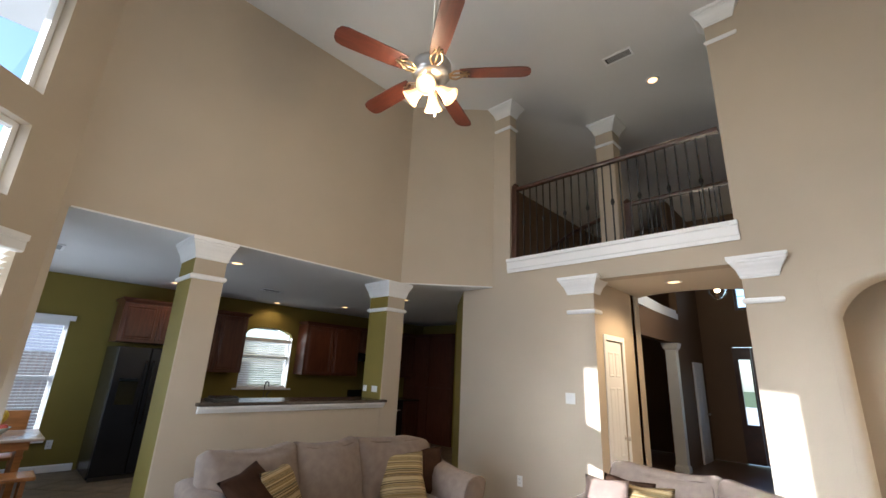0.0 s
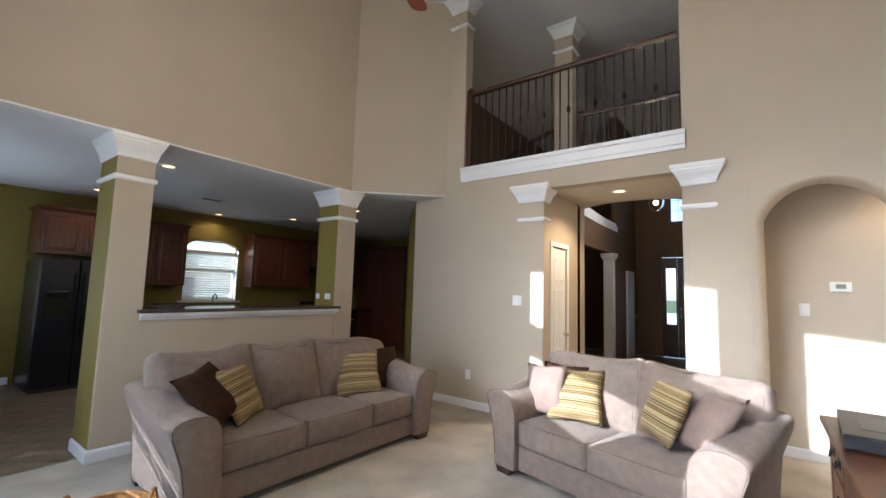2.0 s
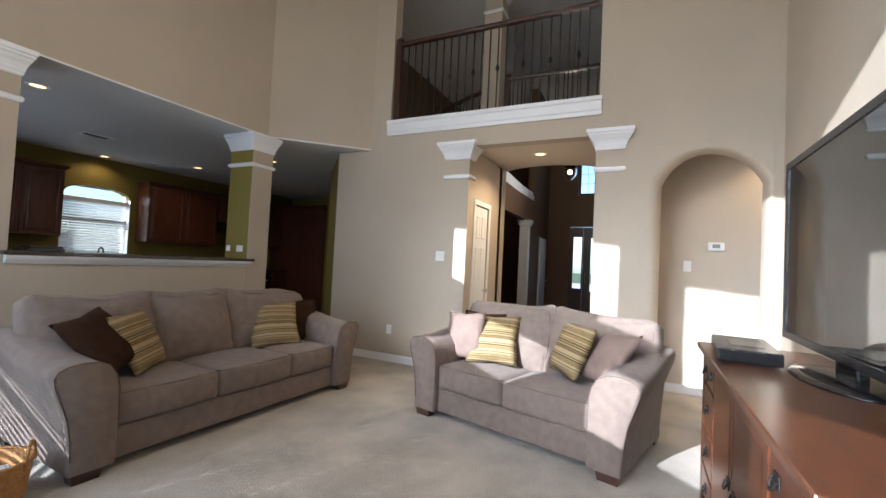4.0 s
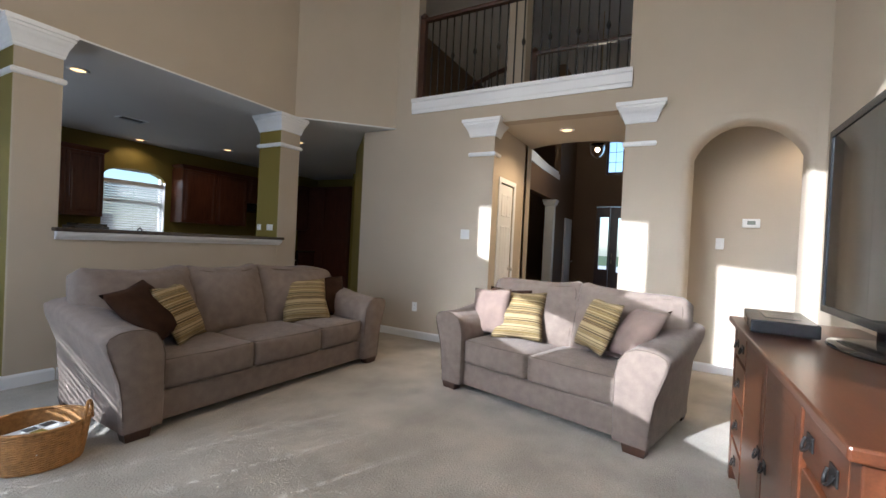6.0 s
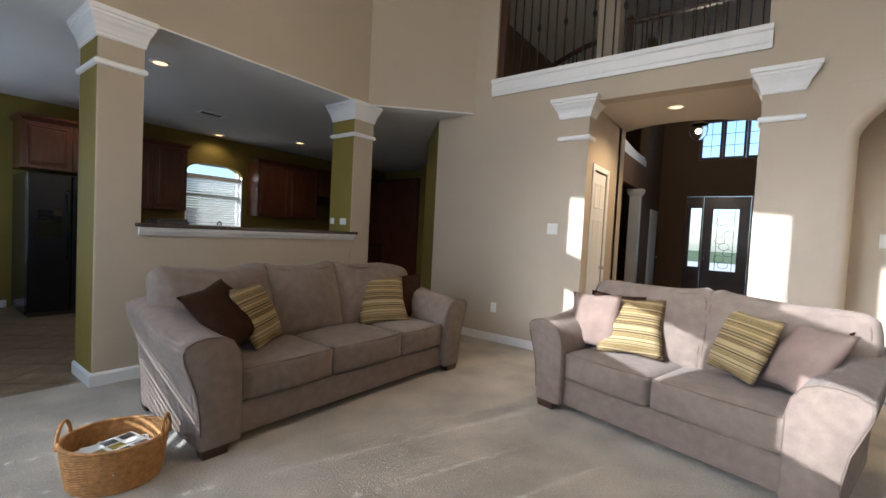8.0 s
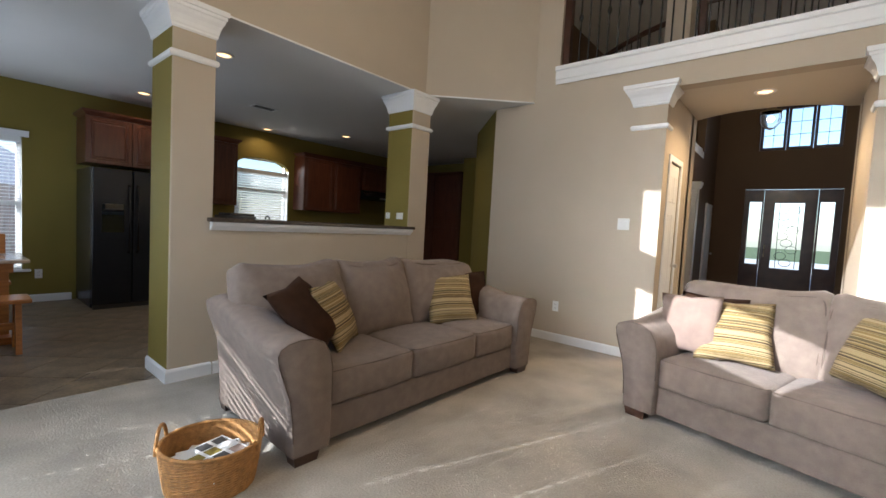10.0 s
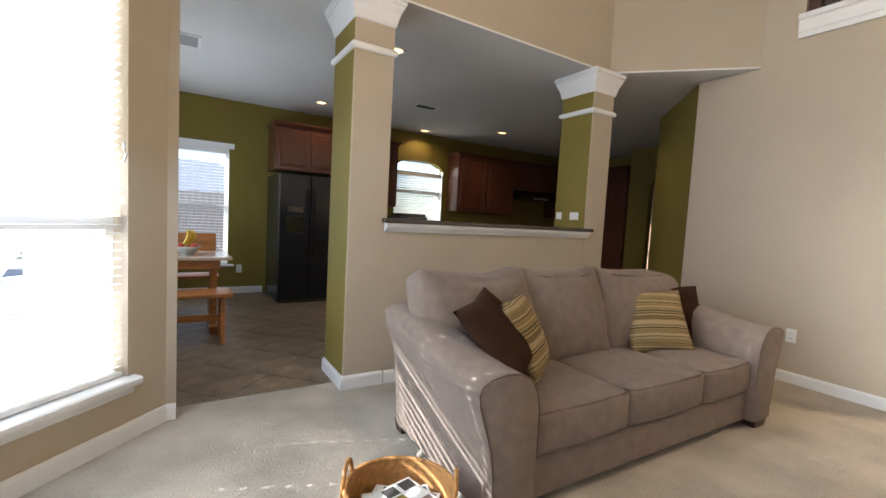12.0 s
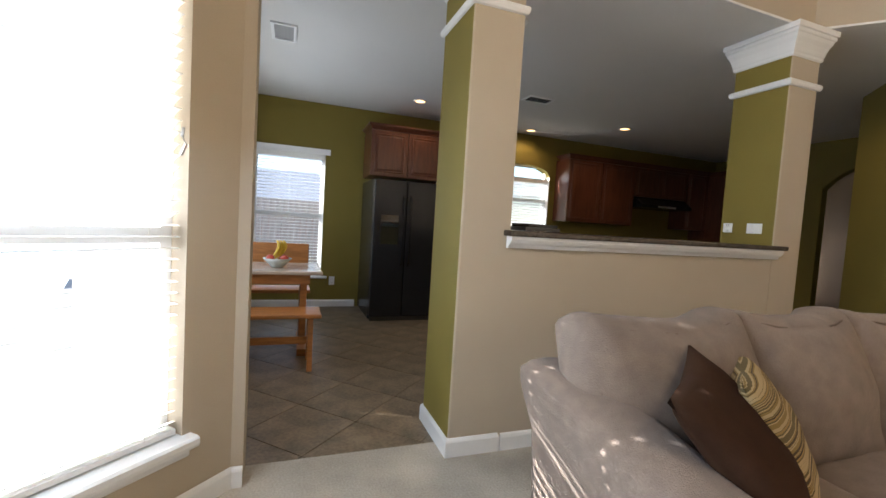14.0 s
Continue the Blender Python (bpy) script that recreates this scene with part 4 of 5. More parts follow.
for i in range(3):
    y = -2.63 - i * 0.44
    part("window_frame", prism_yz([(y, 3.24), (y - 0.435, 3.24), (y - 0.435, 4.15), (y, 4.15)], [(y - 0.05, 3.30), (y - 0.385, 3.30), (y - 0.385, 4.09), (y - 0.05, 4.09)], FX - 0.02, FX + 0.06), DARKWOOD, tw)
    g = part("pane", boxed(FX + 0.02, FX + 0.026, y - 0.385, y - 0.05, 3.30, 4.09), GLASS, tw)
    g.visible_shadow = False
    bm = bmesh.new()
    box(bm, FX + 0.012, FX + 0.02, y - 0.222, y - 0.213, 3.30, 4.09)
    for z in (3.56, 3.82):
        box(bm, FX + 0.010, FX + 0.019, y - 0.385, y - 0.05, z - 0.005, z + 0.005)
    part("glazing_bar", bm, LEAD, tw)

PENDGLASS = glass("clear_pendant_glass", (1.0, 0.95, 0.88), 0.15)
# foyer pendant
pd = thing("pendant_light", "glass bowl pendant lamp hanging in the foyer", "pendant lamp", m=pose(3.4, -2.97, 3.0))
part("rod", tube(bmesh.new(), [(0, 0, 0.3), (0, 0, H2 - 3.0)], 0.008, 8), BRASS, pd)
part("fitting", lathe(bmesh.new(), [(0.01, 0.34), (0.05, 0.30), (0.06, 0.22), (0.13, 0.20), (0.135, 0.18), (0.02, 0.19)], 20), BRASS, pd, smooth=True)
part("glass_bowl", lathe(bmesh.new(), [(0.12, 0.18), (0.135, 0.10), (0.12, 0.02), (0.07, -0.05), (0.005, -0.08), (0.06, -0.04), (0.11, 0.02), (0.125, 0.10), (0.115, 0.18)], 24), PENDGLASS, pd, "clear ribbed glass bowl", smooth=True)
bm = bmesh.new()
bmesh.ops.create_icosphere(bm, subdivisions=2, radius=0.045)
for v in bm.verts:
    v.co.z += 0.08
part("bulb", bm, BULB, pd, smooth=True)
point_light("pendant_glow", (3.4, -2.97, 2.85), 16)

# foyer column and openings seen through the passage
fc = thing("pilaster", "white moulded pilaster beside the dining opening", "pilaster", kind="structure")
part("shaft", boxed(4.70, 4.86, -1.90, -1.70, 0.12, 2.20, 0.006), WHITE, fc)
part("base", crown(bmesh.new(), 4.70, 4.86, -1.90, -1.70, 0.12, [(-0.124, 0.02), (-0.03, 0.02), (0, 0.0)]), WHITE, fc)
part("capital", crown(bmesh.new(), 4.70, 4.86, -1.90, -1.70, 2.34, [(-0.14, 0.0), (-0.1, 0.03), (-0.03, 0.05), (0, 0.05)]), WHITE, fc)
panel_door("door_2", "white panelled hall door, closed", 0.70, 2.03, [(0.12, 0.62), (0.76, 1.5), (1.62, 1.9)], pose(5.95, -1.895, 0), WHITE, 0.62)


# ---- wall plates ----
def plate(name, label, cat, m, w, h, kind):
    """A plastic plate whose face looks along local -y."""
    p = thing(name, label, cat, "wall plates", m)
    part("cover", boxed(-w / 2, w / 2, -0.007, -0.001, -h / 2, h / 2, 0.003), PLATE, p)
    if kind == "outlet":
        for z in (-0.022, 0.022):
            part("socket", boxed(-0.017, 0.017, -0.010, -0.006, z - 0.014, z + 0.014, 0.003), PLATE, p)
            bm = bmesh.new()
            for x in (-0.007, 0.007):
                box(bm, x - 0.0015, x + 0.0015, -0.0106, -0.0095, z - 0.005, z + 0.006)
            part("slot", bm, INK, p)
    else:
        n = 2 if w > 0.1 else 1
        for i in range(n):
            cx = (i - (n - 1) / 2) * 0.046
            part("rocker", boxed(cx - 0.016, cx + 0.016, -0.012, -0.006, -0.033, 0.033, 0.003), PLATE, p)
    return p


plate("light_switch", "white double light switch on the tan wall", "light switch", pose(0, -2.04, 1.365, 0, 0, -90), 0.118, 0.118, "switch")
plate("wall_outlet", "white wall outlet above the baseboard", "wall outlet", pose(0, -1.365, 0.405, 0, 0, -90), 0.072, 0.116, "outlet")
plate("light_switch", "white single light switch in the niche", "light switch", pose(0.72, -4.70, 1.38, 0, 0, -90), 0.075, 0.118, "switch")
plate("wall_outlet", "white outlet on the olive column", "wall outlet", pose(-1.075, 0.335, 1.335, 0, 0, -90), 0.072, 0.072, "outlet")
plate("light_switch", "white double switch on the olive column", "light switch", pose(-1.075, 0.135, 1.335, 0, 0, -90), 0.11, 0.075, "switch")
plate("wall_outlet", "white outlet on the olive kitchen wall", "wall outlet", pose(-3.72, BACK, 0.36, 0, 0, 0), 0.072, 0.116, "outlet")
th = thing("thermostat", "white wall thermostat with a grey display", "thermostat", m=pose(0.72, -4.96, 1.60, 0, 0, -90))
part("body", boxed(-0.075, 0.075, -0.03, -0.001, -0.045, 0.045, 0.008), PLATE, th)
part("display", boxed(-0.035, 0.035, -0.032, -0.028, -0.015, 0.025, 0.001), mat("grey_lcd", (0.22, 0.25, 0.22), 0.2), th, "grey display")


# ---- sofas ----
ARM_W = 0.215


def arm_section(h, edge=0.0):
    """The outline of a flared arm in x and z; x = 0 is the foot of its outer side."""
    return [(-ARM_W + edge, 0.06), (-ARM_W - 0.003 + edge, 0.30), (-ARM_W + edge, h - 0.17), (-0.198 + edge, h - 0.095), (-0.16, h - 0.035 - edge), (-0.10, h - 0.006 - edge), (-0.03, h - edge), (0.035, h - 0.010 - edge),
            (0.078, h - 0.032 - edge), (0.092 - edge, h - 0.062), (0.085 - edge, h - 0.11), (0.058 - edge, h - 0.19), (0.024 - edge, h - 0.29), (0.006 - edge, 0.25), (-edge, 0.14), (-edge, 0.06)]


def arm_mesh(w, d, side, h_front=0.655, h_back=0.755):
    """A flared sofa arm whose top sweeps down to the front; w: half the sofa's width, d: its depth."""
    bm = bmesh.new()
    rings = []
    steps = 22
    for i in range(steps + 1):
        t = i / steps
        y = -d / 2 + t * d * 0.985
        e = max(0.0, min(1.0, (t - 0.12) / 0.80))
        h = h_front + (h_back - h_front) * (e * e * (3 - 2 * e))
        edge = 0.012 if i in (0, steps) else 0.0
        if i == 1:
            y = -d / 2 + 0.012
        rings.append([(side * (w + x), y, z + 0.004 * noise.noise(Vector((t * 7, x * 9, side))) * (0 if z < 0.2 else 1)) for x, z in arm_section(h, edge)])
    loft(bm, rings)
    return bm


def soft_back(bm, x0, x1, z_left, z_right, lean, y_at, seed):
    """A loose back cushion: a fat box with knife edges, peaked upper corners and a sagging top, leaning on the frame."""
    w, h, thick = x1 - x0, 0.54, 0.23
    pillow_shape(bm, w, thick, h, 0.045, 16, 0.075)
    for v in bm.verts:
        q = v.co.copy()
        fx, fz = q.x / (w / 2), q.z / (h / 2)
        up = max(0.0, fz)
        ear = z_left if fx < 0 else z_right
        q.z += up * up * (ear * abs(fx) ** 3 - 0.034 * (1 - fx * fx))
        q.y += 0.05 * up * up * abs(fx) ** 2
        q.z += 0.010 * noise.noise(Vector((q.x * 4 + seed * 3.3, q.y * 4, q.z * 3)))
        q.y += 0.020 * noise.noise(Vector((q.x * 5 + seed * 5.1, q.z * 6, seed)))
        q.y -= 0.006 * math.sin(14 * q.x + 9 * q.z + seed) * up
        a = math.radians(lean)
        v.co = Vector((q.x + (x0 + x1) / 2, y_at + q.y * math.cos(a) - q.z * math.sin(a), 0.655 + q.y * math.sin(a) + q.z * math.cos(a)))
    return bm


def cushion_seam(place, w, h):
    """The front seam of a back cushion, taken along its rounded front edge."""
    pts = []
    for a in range(41):
        t = a / 40 * 2 * math.pi
        ex = math.copysign(abs(math.cos(t)) ** 0.3, math.cos(t)) * (w / 2 - 0.012)
        ez = math.copysign(abs(math.sin(t)) ** 0.3, math.sin(t)) * (h / 2 - 0.012)
        pts.append(place(ex, ez))
    return pts


def sofa(label, hw, d, seat_x, back_x, ears, m):
    """hw: half the width at the foot; seat_x, back_x: where seat and back cushions part; ears: how far the corners of the back cushions stand up."""
    s = thing("sofa", label, "sofa", "sofas", m)
    part("base", boxed(-hw + ARM_W - 0.02, hw - ARM_W + 0.02, -d / 2 + 0.055, d / 2 - 0.02, 0.055, 0.245, 0.012), FABRIC, s)
    bm = bmesh.new()
    pillow_shape(bm, 2 * hw - 0.20, 0.20, 0.66, 0.06, 6)
    for v in bm.verts:
        v.co += Vector((0, d / 2 - 0.12 + max(0, v.co.z) * 0.10, 0.40))
    part("back_frame", bm, FABRIC, s, smooth=True)
    for side in (-1, 1):
        arm = part("arm", arm_mesh(hw, d, side), FABRIC, s, smooth=True)
        arm.data.set_sharp_from_angle(angle=math.radians(50))
        seam = [(side * (hw + x * 0.985 - 0.001), -d / 2 + 0.006, z - 0.003) for x, z in arm_section(0.655)[1:-1]]
        part("piping", tube(bmesh.new(), seam, 0.0035, 6), PIPING, arm)
    for i, (x0, x1) in enumerate(zip(seat_x, seat_x[1:])):
        cw, cx = x1 - x0, (x0 + x1) / 2
        bm = bmesh.new()
        pillow_shape(bm, cw - 0.004, 0.66, 0.20, 0.030, 13, 0.020)
        for v in bm.verts:
            q = v.co
            q.z += 0.006 * noise.noise(Vector((q.x * 5 + i * 9, q.y * 5, q.z * 2)))
            q.y -= 0.008 * (1 - (2 * q.x / cw) ** 2) * (1 if q.y < 0 else 0)
            v.co = q + Vector((cx, -d / 2 + 0.045 + 0.33, 0.342))
        c = part("seat_cushion", bm, FABRIC, s, smooth=True)
        y0 = -d / 2 + 0.045
        for z, r in ((0.432, 0.0045), (0.254, 0.004)):
            part("piping", tube(bmesh.new(), [(cx - cw / 2 + 0.006, y0 + 0.05, z), (cx - cw / 2 + 0.016, y0 + 0.018, z), (cx - cw / 2 + 0.05, y0 + 0.006, z), (cx, y0 - 0.003, z), (cx + cw / 2 - 0.05, y0 + 0.006, z), (cx + cw / 2 - 0.016, y0 + 0.018, z), (cx + cw / 2 - 0.006, y0 + 0.05, z)], r, 6), PIPING, c)
    for i, (x0, x1) in enumerate(zip(back_x, back_x[1:])):
        zl, zr = ears[i]
        c = part("back_cushion", soft_back(bmesh.new(), x0, x1, zl, zr, -14, d / 2 - 0.265, i + len(seat_x)), FABRIC, s, smooth=True)
        w, h = x1 - x0, 0.54

        def place(ex, ez, zl=zl, zr=zr, w=w, h=h, xm=(x0 + x1) / 2):
            fx, fz = ex / (w / 2), ez / (h / 2)
            up = max(0.0, fz)
            z = ez + up * up * ((zl if fx < 0 else zr) * abs(fx) ** 3 - 0.034 * (1 - fx * fx))
            y = -0.098 + 0.05 * up * up * fx * fx
            a = math.radians(-14)
            return (xm + ex, d / 2 - 0.265 + y * math.cos(a) - z * math.sin(a), 0.655 + y * math.sin(a) + z * math.cos(a))
        part("piping", tube(bmesh.new(), cushion_seam(place, w, h), 0.005, 6), PIPING, c)
    for sx in (-1, 1):
        for sy in (-1, 1):
            bm = bmesh.new()
            cx, cy = sx * (hw - 0.085), sy * (d / 2 - 0.055)
            loft(bm, [[(cx - a, cy - b, z), (cx + a, cy - b, z), (cx + a, cy + b, z), (cx - a, cy + b, z)] for a, b, z in ((0.062, 0.036, 0.0), (0.075, 0.045, 0.065))])
            part("foot", bm, DARKWOOD, s, "dark wooden block foot")
    return s


SOFA = pose(-2.25, -1.15, 0, 0, 0, -1.5)
sofa("long taupe microsuede sofa with three seats and flared arms", 1.13, 0.97, (-0.925, -0.265, 0.40, 0.925), (-1.12, -0.41, 0.21, 1.08), ((0.045, 0.065), (0.05, 0.065), (0.05, -0.04)), SOFA)
LOVE = pose(-1.155, -3.495, 0, 0, 0, -104.5)
sofa("taupe microsuede loveseat with two seats and flared arms", 0.85, 0.95, (-0.645, -0.03, 0.645), (-0.80, 0.06, 0.86), ((0.015, 0.06), (0.055, 0.015)), LOVE)


def cushion(label, material, m, size=0.46, thick=0.17):
    bm = bmesh.new()
    n = 14
    grid = {}
    for face in (-1, 1):
        for i in range(n + 1):
            for j in range(n + 1):
                u, v = 2 * i / n - 1, 2 * j / n - 1
                if face == 1 and (i in (0, n) or j in (0, n)):
                    grid[face, i, j] = grid[-1, i, j]
                    continue
                bulge = ((1 - u * u) * (1 - v * v)) ** 0.5
                pull = 1 - 0.11 * (1 - abs(u * v)) * max(abs(u), abs(v)) ** 4
                wob = 0.012 * noise.noise(Vector((u * 2.2 + size * 31, v * 2.2, face * 2.0 + thick * 40)))
                grid[face, i, j] = bm.verts.new((u * size / 2 * pull, face * (thick / 2) * bulge + wob * bulge, v * size / 2 * pull))
    for face in (-1, 1):
        for i in range(n):
            for j in range(n):
                bm.faces.new((grid[face, i, j], grid[face, i + 1, j], grid[face, i + 1, j + 1], grid[face, i, j + 1]))
    ob = part("throw_pillow", bm, material, smooth=True)
    tagged(ob, label, "pillow", "throw pillows")
    ob.matrix_world = m
    return ob


S_ST, S_BR, S_RO = "olive and gold striped square throw pillow", "plain dark brown square throw pillow", "dusty brown square throw pillow"
def placed(x, y, z, turn, lean, roll):
    return pose(x, y, z, 0, 0, turn) @ pose(0, 0, 0, lean) @ pose(0, 0, 0, 0, roll)


cushion(S_BR, BROWNFAB, placed(-3.095, -1.23, 0.690, 27, -44, -11), 0.45, 0.15)
cushion(S_ST, STRIPE, placed(-2.855, -1.165, 0.645, 36, -27, -2), 0.44, 0.15)
cushion(S_BR, BROWNFAB, placed(-1.345, -1.11, 0.63, -22, -27, 1), 0.46, 0.14)
cushion(S_ST, STRIPE, placed(-1.675, -1.165, 0.625, -25, -31, 0), 0.46, 0.15)
cushion(S_RO, ROSEFAB, placed(-1.13, -2.88, 0.655, -108, -10, -5), 0.42, 0.15)
cushion(S_ST, STRIPE, placed(-1.12, -3.14, 0.655, -86, -27, -2), 0.44, 0.17)
cushion(S_ST, STRIPE, placed(-1.24, -3.80, 0.675, -140, -22, 2), 0.41, 0.16)
cushion(S_RO, ROSEFAB, placed(-1.35, -4.07, 0.672, -148, -35, -2), 0.42, 0.15)
cushion(S_BR, BROWNFAB, placed(-1.15, -4.07, 0.66, -138, -32, 0), 0.42, 0.13)
cushion(S_BR, BROWNFAB, placed(-1.01, -2.99, 0.66, -98, -16, 0), 0.42, 0.12)


# ---- wicker basket ----
def wicker_basket(x, y):
    b = thing("wicker_basket", "honey coloured oval wicker basket with two handles", "basket", m=pose(x, y, 0, 0, 0, -36) @ Matrix.Diagonal((0.85, 0.87, 0.72, 1.0)))
    n = 72
    bm = bmesh.new()
    rings = []
    rows = 34
    for k in range(rows + 1):
        z = 0.004 + 0.286 * k / rows
        base = 0.205 + 0.035 * (k / rows) ** 0.8
        ring = []
        for i in range(n):
            a = 2 * math.pi * i / n
            weave = 0.0022 * (1 if (i // 2 + k) % 2 else -1)
            ring.append(((base + weave) * 1.06 * math.cos(a), (base + weave) * 0.94 * math.sin(a), z))
        rings.append(ring)
    inner = []
    for k in range(12, -1, -1):
        z = 0.015 + 0.275 * k / 12
        base = 0.190 + 0.035 * (k / 12) ** 0.8
        inner.append([(base * 1.06 * math.cos(2 * math.pi * i / n), base * 0.94 * math.sin(2 * math.pi * i / n), z) for i in range(n)])
    loft(bm, rings + inner)
    part("body", bm, WICKER, b)
    bm = bmesh.new()
    tube(bm, [(0.233 * 1.06 * math.cos(2 * math.pi * i / 48), 0.233 * 0.94 * math.sin(2 * math.pi * i / 48), 0.292) for i in range(49)], 0.011, 8)
    part("rim", bm, WICKER, b)
    for sx in (-1, 1):
        bm = bmesh.new()
        tube(bm, [(sx * 0.245, -0.07 * math.cos(math.pi * i / 12), 0.25 + 0.155 * math.sin(math.pi * i / 12)) for i in range(13)], 0.010, 8)
        part("handle", bm, WICKER, b)
    return b


BX, BY = -3.70, -1.425
wicker_basket(BX, BY)
rng = random.Random(4)
for i in range(4):
    mg = thing("magazine", "printed magazine lying in the wicker basket", "magazine", "magazines in the basket", pose(BX + rng.uniform(-0.02, 0.02), BY + rng.uniform(-0.02, 0.02), 0.10 + 0.014 * i, rng.uniform(-3, 3), rng.uniform(-3, 3), 20 + 28 * i))
    part("cover", boxed(-0.10, 0.10, -0.135, 0.135, 0.0, 0.010, 0.002), PAPER, mg)
    for gx in (-0.062, 0.0, 0.062):
        for gy in (-0.09, -0.01, 0.07):
            if rng.random() < 0.75:
                part("printed_picture", boxed(gx - 0.026, gx + 0.026, gy - 0.033, gy + 0.028, 0.0102, 0.0108), rng.choice([INK, GREEN, ROSEFAB, INK]), mg)


# ---- console, television, boxes ----
def console(x0, x1, y0, y1, h):
    """A mission style media cabinet; the front looks along +y."""
    c = thing("media_console", "brown wooden media console with black iron pulls", "cabinet")
    part("top", boxed(x0 - 0.03, x1 + 0.03, y0 - 0.01, y1 + 0.03, h - 0.03, h, 0.006), CONSOLE, c)
    part("carcass", boxed(x0 + 0.02, x1 - 0.02, y0, y1 - 0.022, 0.06, h - 0.03), CONSOLE, c)
    for x in (x0, x1 - 0.06):
        for y in (y0, y1 - 0.06):
            part("corner_post", boxed(x, x + 0.06, y, y + 0.06 if y == y0 else y1, 0.0, h - 0.031, 0.004), CONSOLE, c)
    w = x1 - x0
    cells = []
    dw = 0.34
    for k, (z0, z1) in enumerate(((h - 0.20, h - 0.05), (h - 0.42, h - 0.215), (h - 0.64, h - 0.435), (0.10, h - 0.655))):
        cells += [("drawer", x1 - 0.065 - dw, x1 - 0.065, z0, z1), ("drawer", x0 + 0.065, x0 + 0.065 + dw, z0, z1)]
    xa, xb = x0 + 0.065 + dw + 0.02, x1 - 0.065 - dw - 0.02
    xm = (xa + xb) / 2
    cells += [("door", xa, xm - 0.005, 0.10, h - 0.05), ("door", xm + 0.005, xb, 0.10, h - 0.05)]
    for nm, a, b, z0, z1 in cells:
        ob = part(nm, boxed(a + 0.004, b - 0.004, y1 - 0.02, y1 - 0.002, z0 + 0.004, z1 - 0.004, 0.004), CONSOLE, c)
        cx, cz = (a + b) / 2, (z0 + z1) / 2
        if nm == "drawer":
            hs = [cx - 0.09, cx + 0.09] if z1 > h - 0.1 else [cx]
        else:
            hs = [a + 0.06 if cx > xm else b - 0.06]
        for hx in hs:
            bm = bmesh.new()
            box(bm, hx - 0.026, hx + 0.026, y1 - 0.002, y1 + 0.003, cz - 0.020, cz + 0.020, 0.002)
            tube(bm, [(hx + 0.021 * math.cos(math.pi * q / 10), y1 + 0.006 + 0.010 * math.sin(math.pi * q / 10), cz + 0.006 - 0.030 * math.sin(math.pi * q / 10)) for q in range(11)], 0.004, 6)
            part("pull", bm, IRON, ob, "black iron bail pull")
        if nm == "door":
            for q in ((a + 0.06, b - 0.06, z0 + 0.06, z1 - 0.06),):
                bm = bmesh.new()
                loft(bm, [[(q[0] - o, y, q[2] - o), (q[1] + o, y, q[2] - o), (q[1] + o, y, q[3] + o), (q[0] - o, y, q[3] + o)] for o, y in ((0.0, y1 - 0.001), (-0.01, y1 - 0.010), (-0.02, y1 - 0.010))])
                part("door_panel", bm, CONSOLE, ob)
    return c


CH = 0.90
console(-3.55, -1.70, -5.13, -4.61, CH)


def television(m):
    tv = thing("television", "large black flat screen television, switched off", "television", m=m)
    w, h = 1.50, 0.95
    part("bezel", prism_frame(-w / 2, w / 2, 0.0, h, 0.035, 0.0, 0.035), BLACK, tv)
    part("screen", boxed(-w / 2 + 0.034, w / 2 - 0.034, 0.006, 0.012, 0.034, h - 0.034), SCREEN, tv, "dark glossy screen")
    part("back_shell", boxed(-w / 2 + 0.01, w / 2 - 0.01, 0.014, 0.075, 0.01, h - 0.01, 0.02), BLACK, tv)
    part("neck", boxed(-0.10, 0.10, 0.02, 0.06, -0.06, 0.05, 0.008), TVBASE, tv)
    bm = bmesh.new()
    lathe(bm, [(0.002, 0.022), (0.20, 0.018), (0.30, 0.010), (0.31, 0.0), (0.002, 0.0)], 40)
    for v in bm.verts:
        v.co = Vector((v.co.x, 0.02 + v.co.y * 0.52, v.co.z - 0.075))
    part("base", bm, TVBASE, tv, "glossy black base", smooth=True)
    return tv


def prism_frame(x0, x1, z0, z1, t, y0, y1):
    bm = bmesh.new()
    for q in ((x0, x1, z0, z0 + t), (x0, x1, z1 - t, z1), (x0, x0 + t, z0 + t, z1 - t), (x1 - t, x1, z0 + t, z1 - t)):
        box(bm, q[0], q[1], y0, y1, q[2], q[3])
    return bm


television(pose(-2.42, -4.98, CH + 0.076, 0, 0, 180))
sb = thing("set_top_box", "black set top box lying on the console", "media player", m=pose(-2.06, -4.735, CH, 0, 0, -4))
part("case", boxed(-0.25, 0.25, -0.12, 0.12, 0.008, 0.066, 0.006), BLACK, sb)
part("top_label", boxed(-0.12, 0.10, -0.07, 0.06, 0.0665, 0.068), mat("grey_matte_label", (0.05, 0.05, 0.055), 0.2), sb)
part("display", boxed(-0.08, 0.08, 0.119, 0.122, 0.02, 0.045), SCREEN, sb)
for sx in (-0.17, 0.17):
    for sy in (-0.09, 0.09):
        part("rubber_foot", boxed(sx - 0.012, sx + 0.012, sy - 0.012, sy + 0.012, 0.0, 0.009), INK, sb)


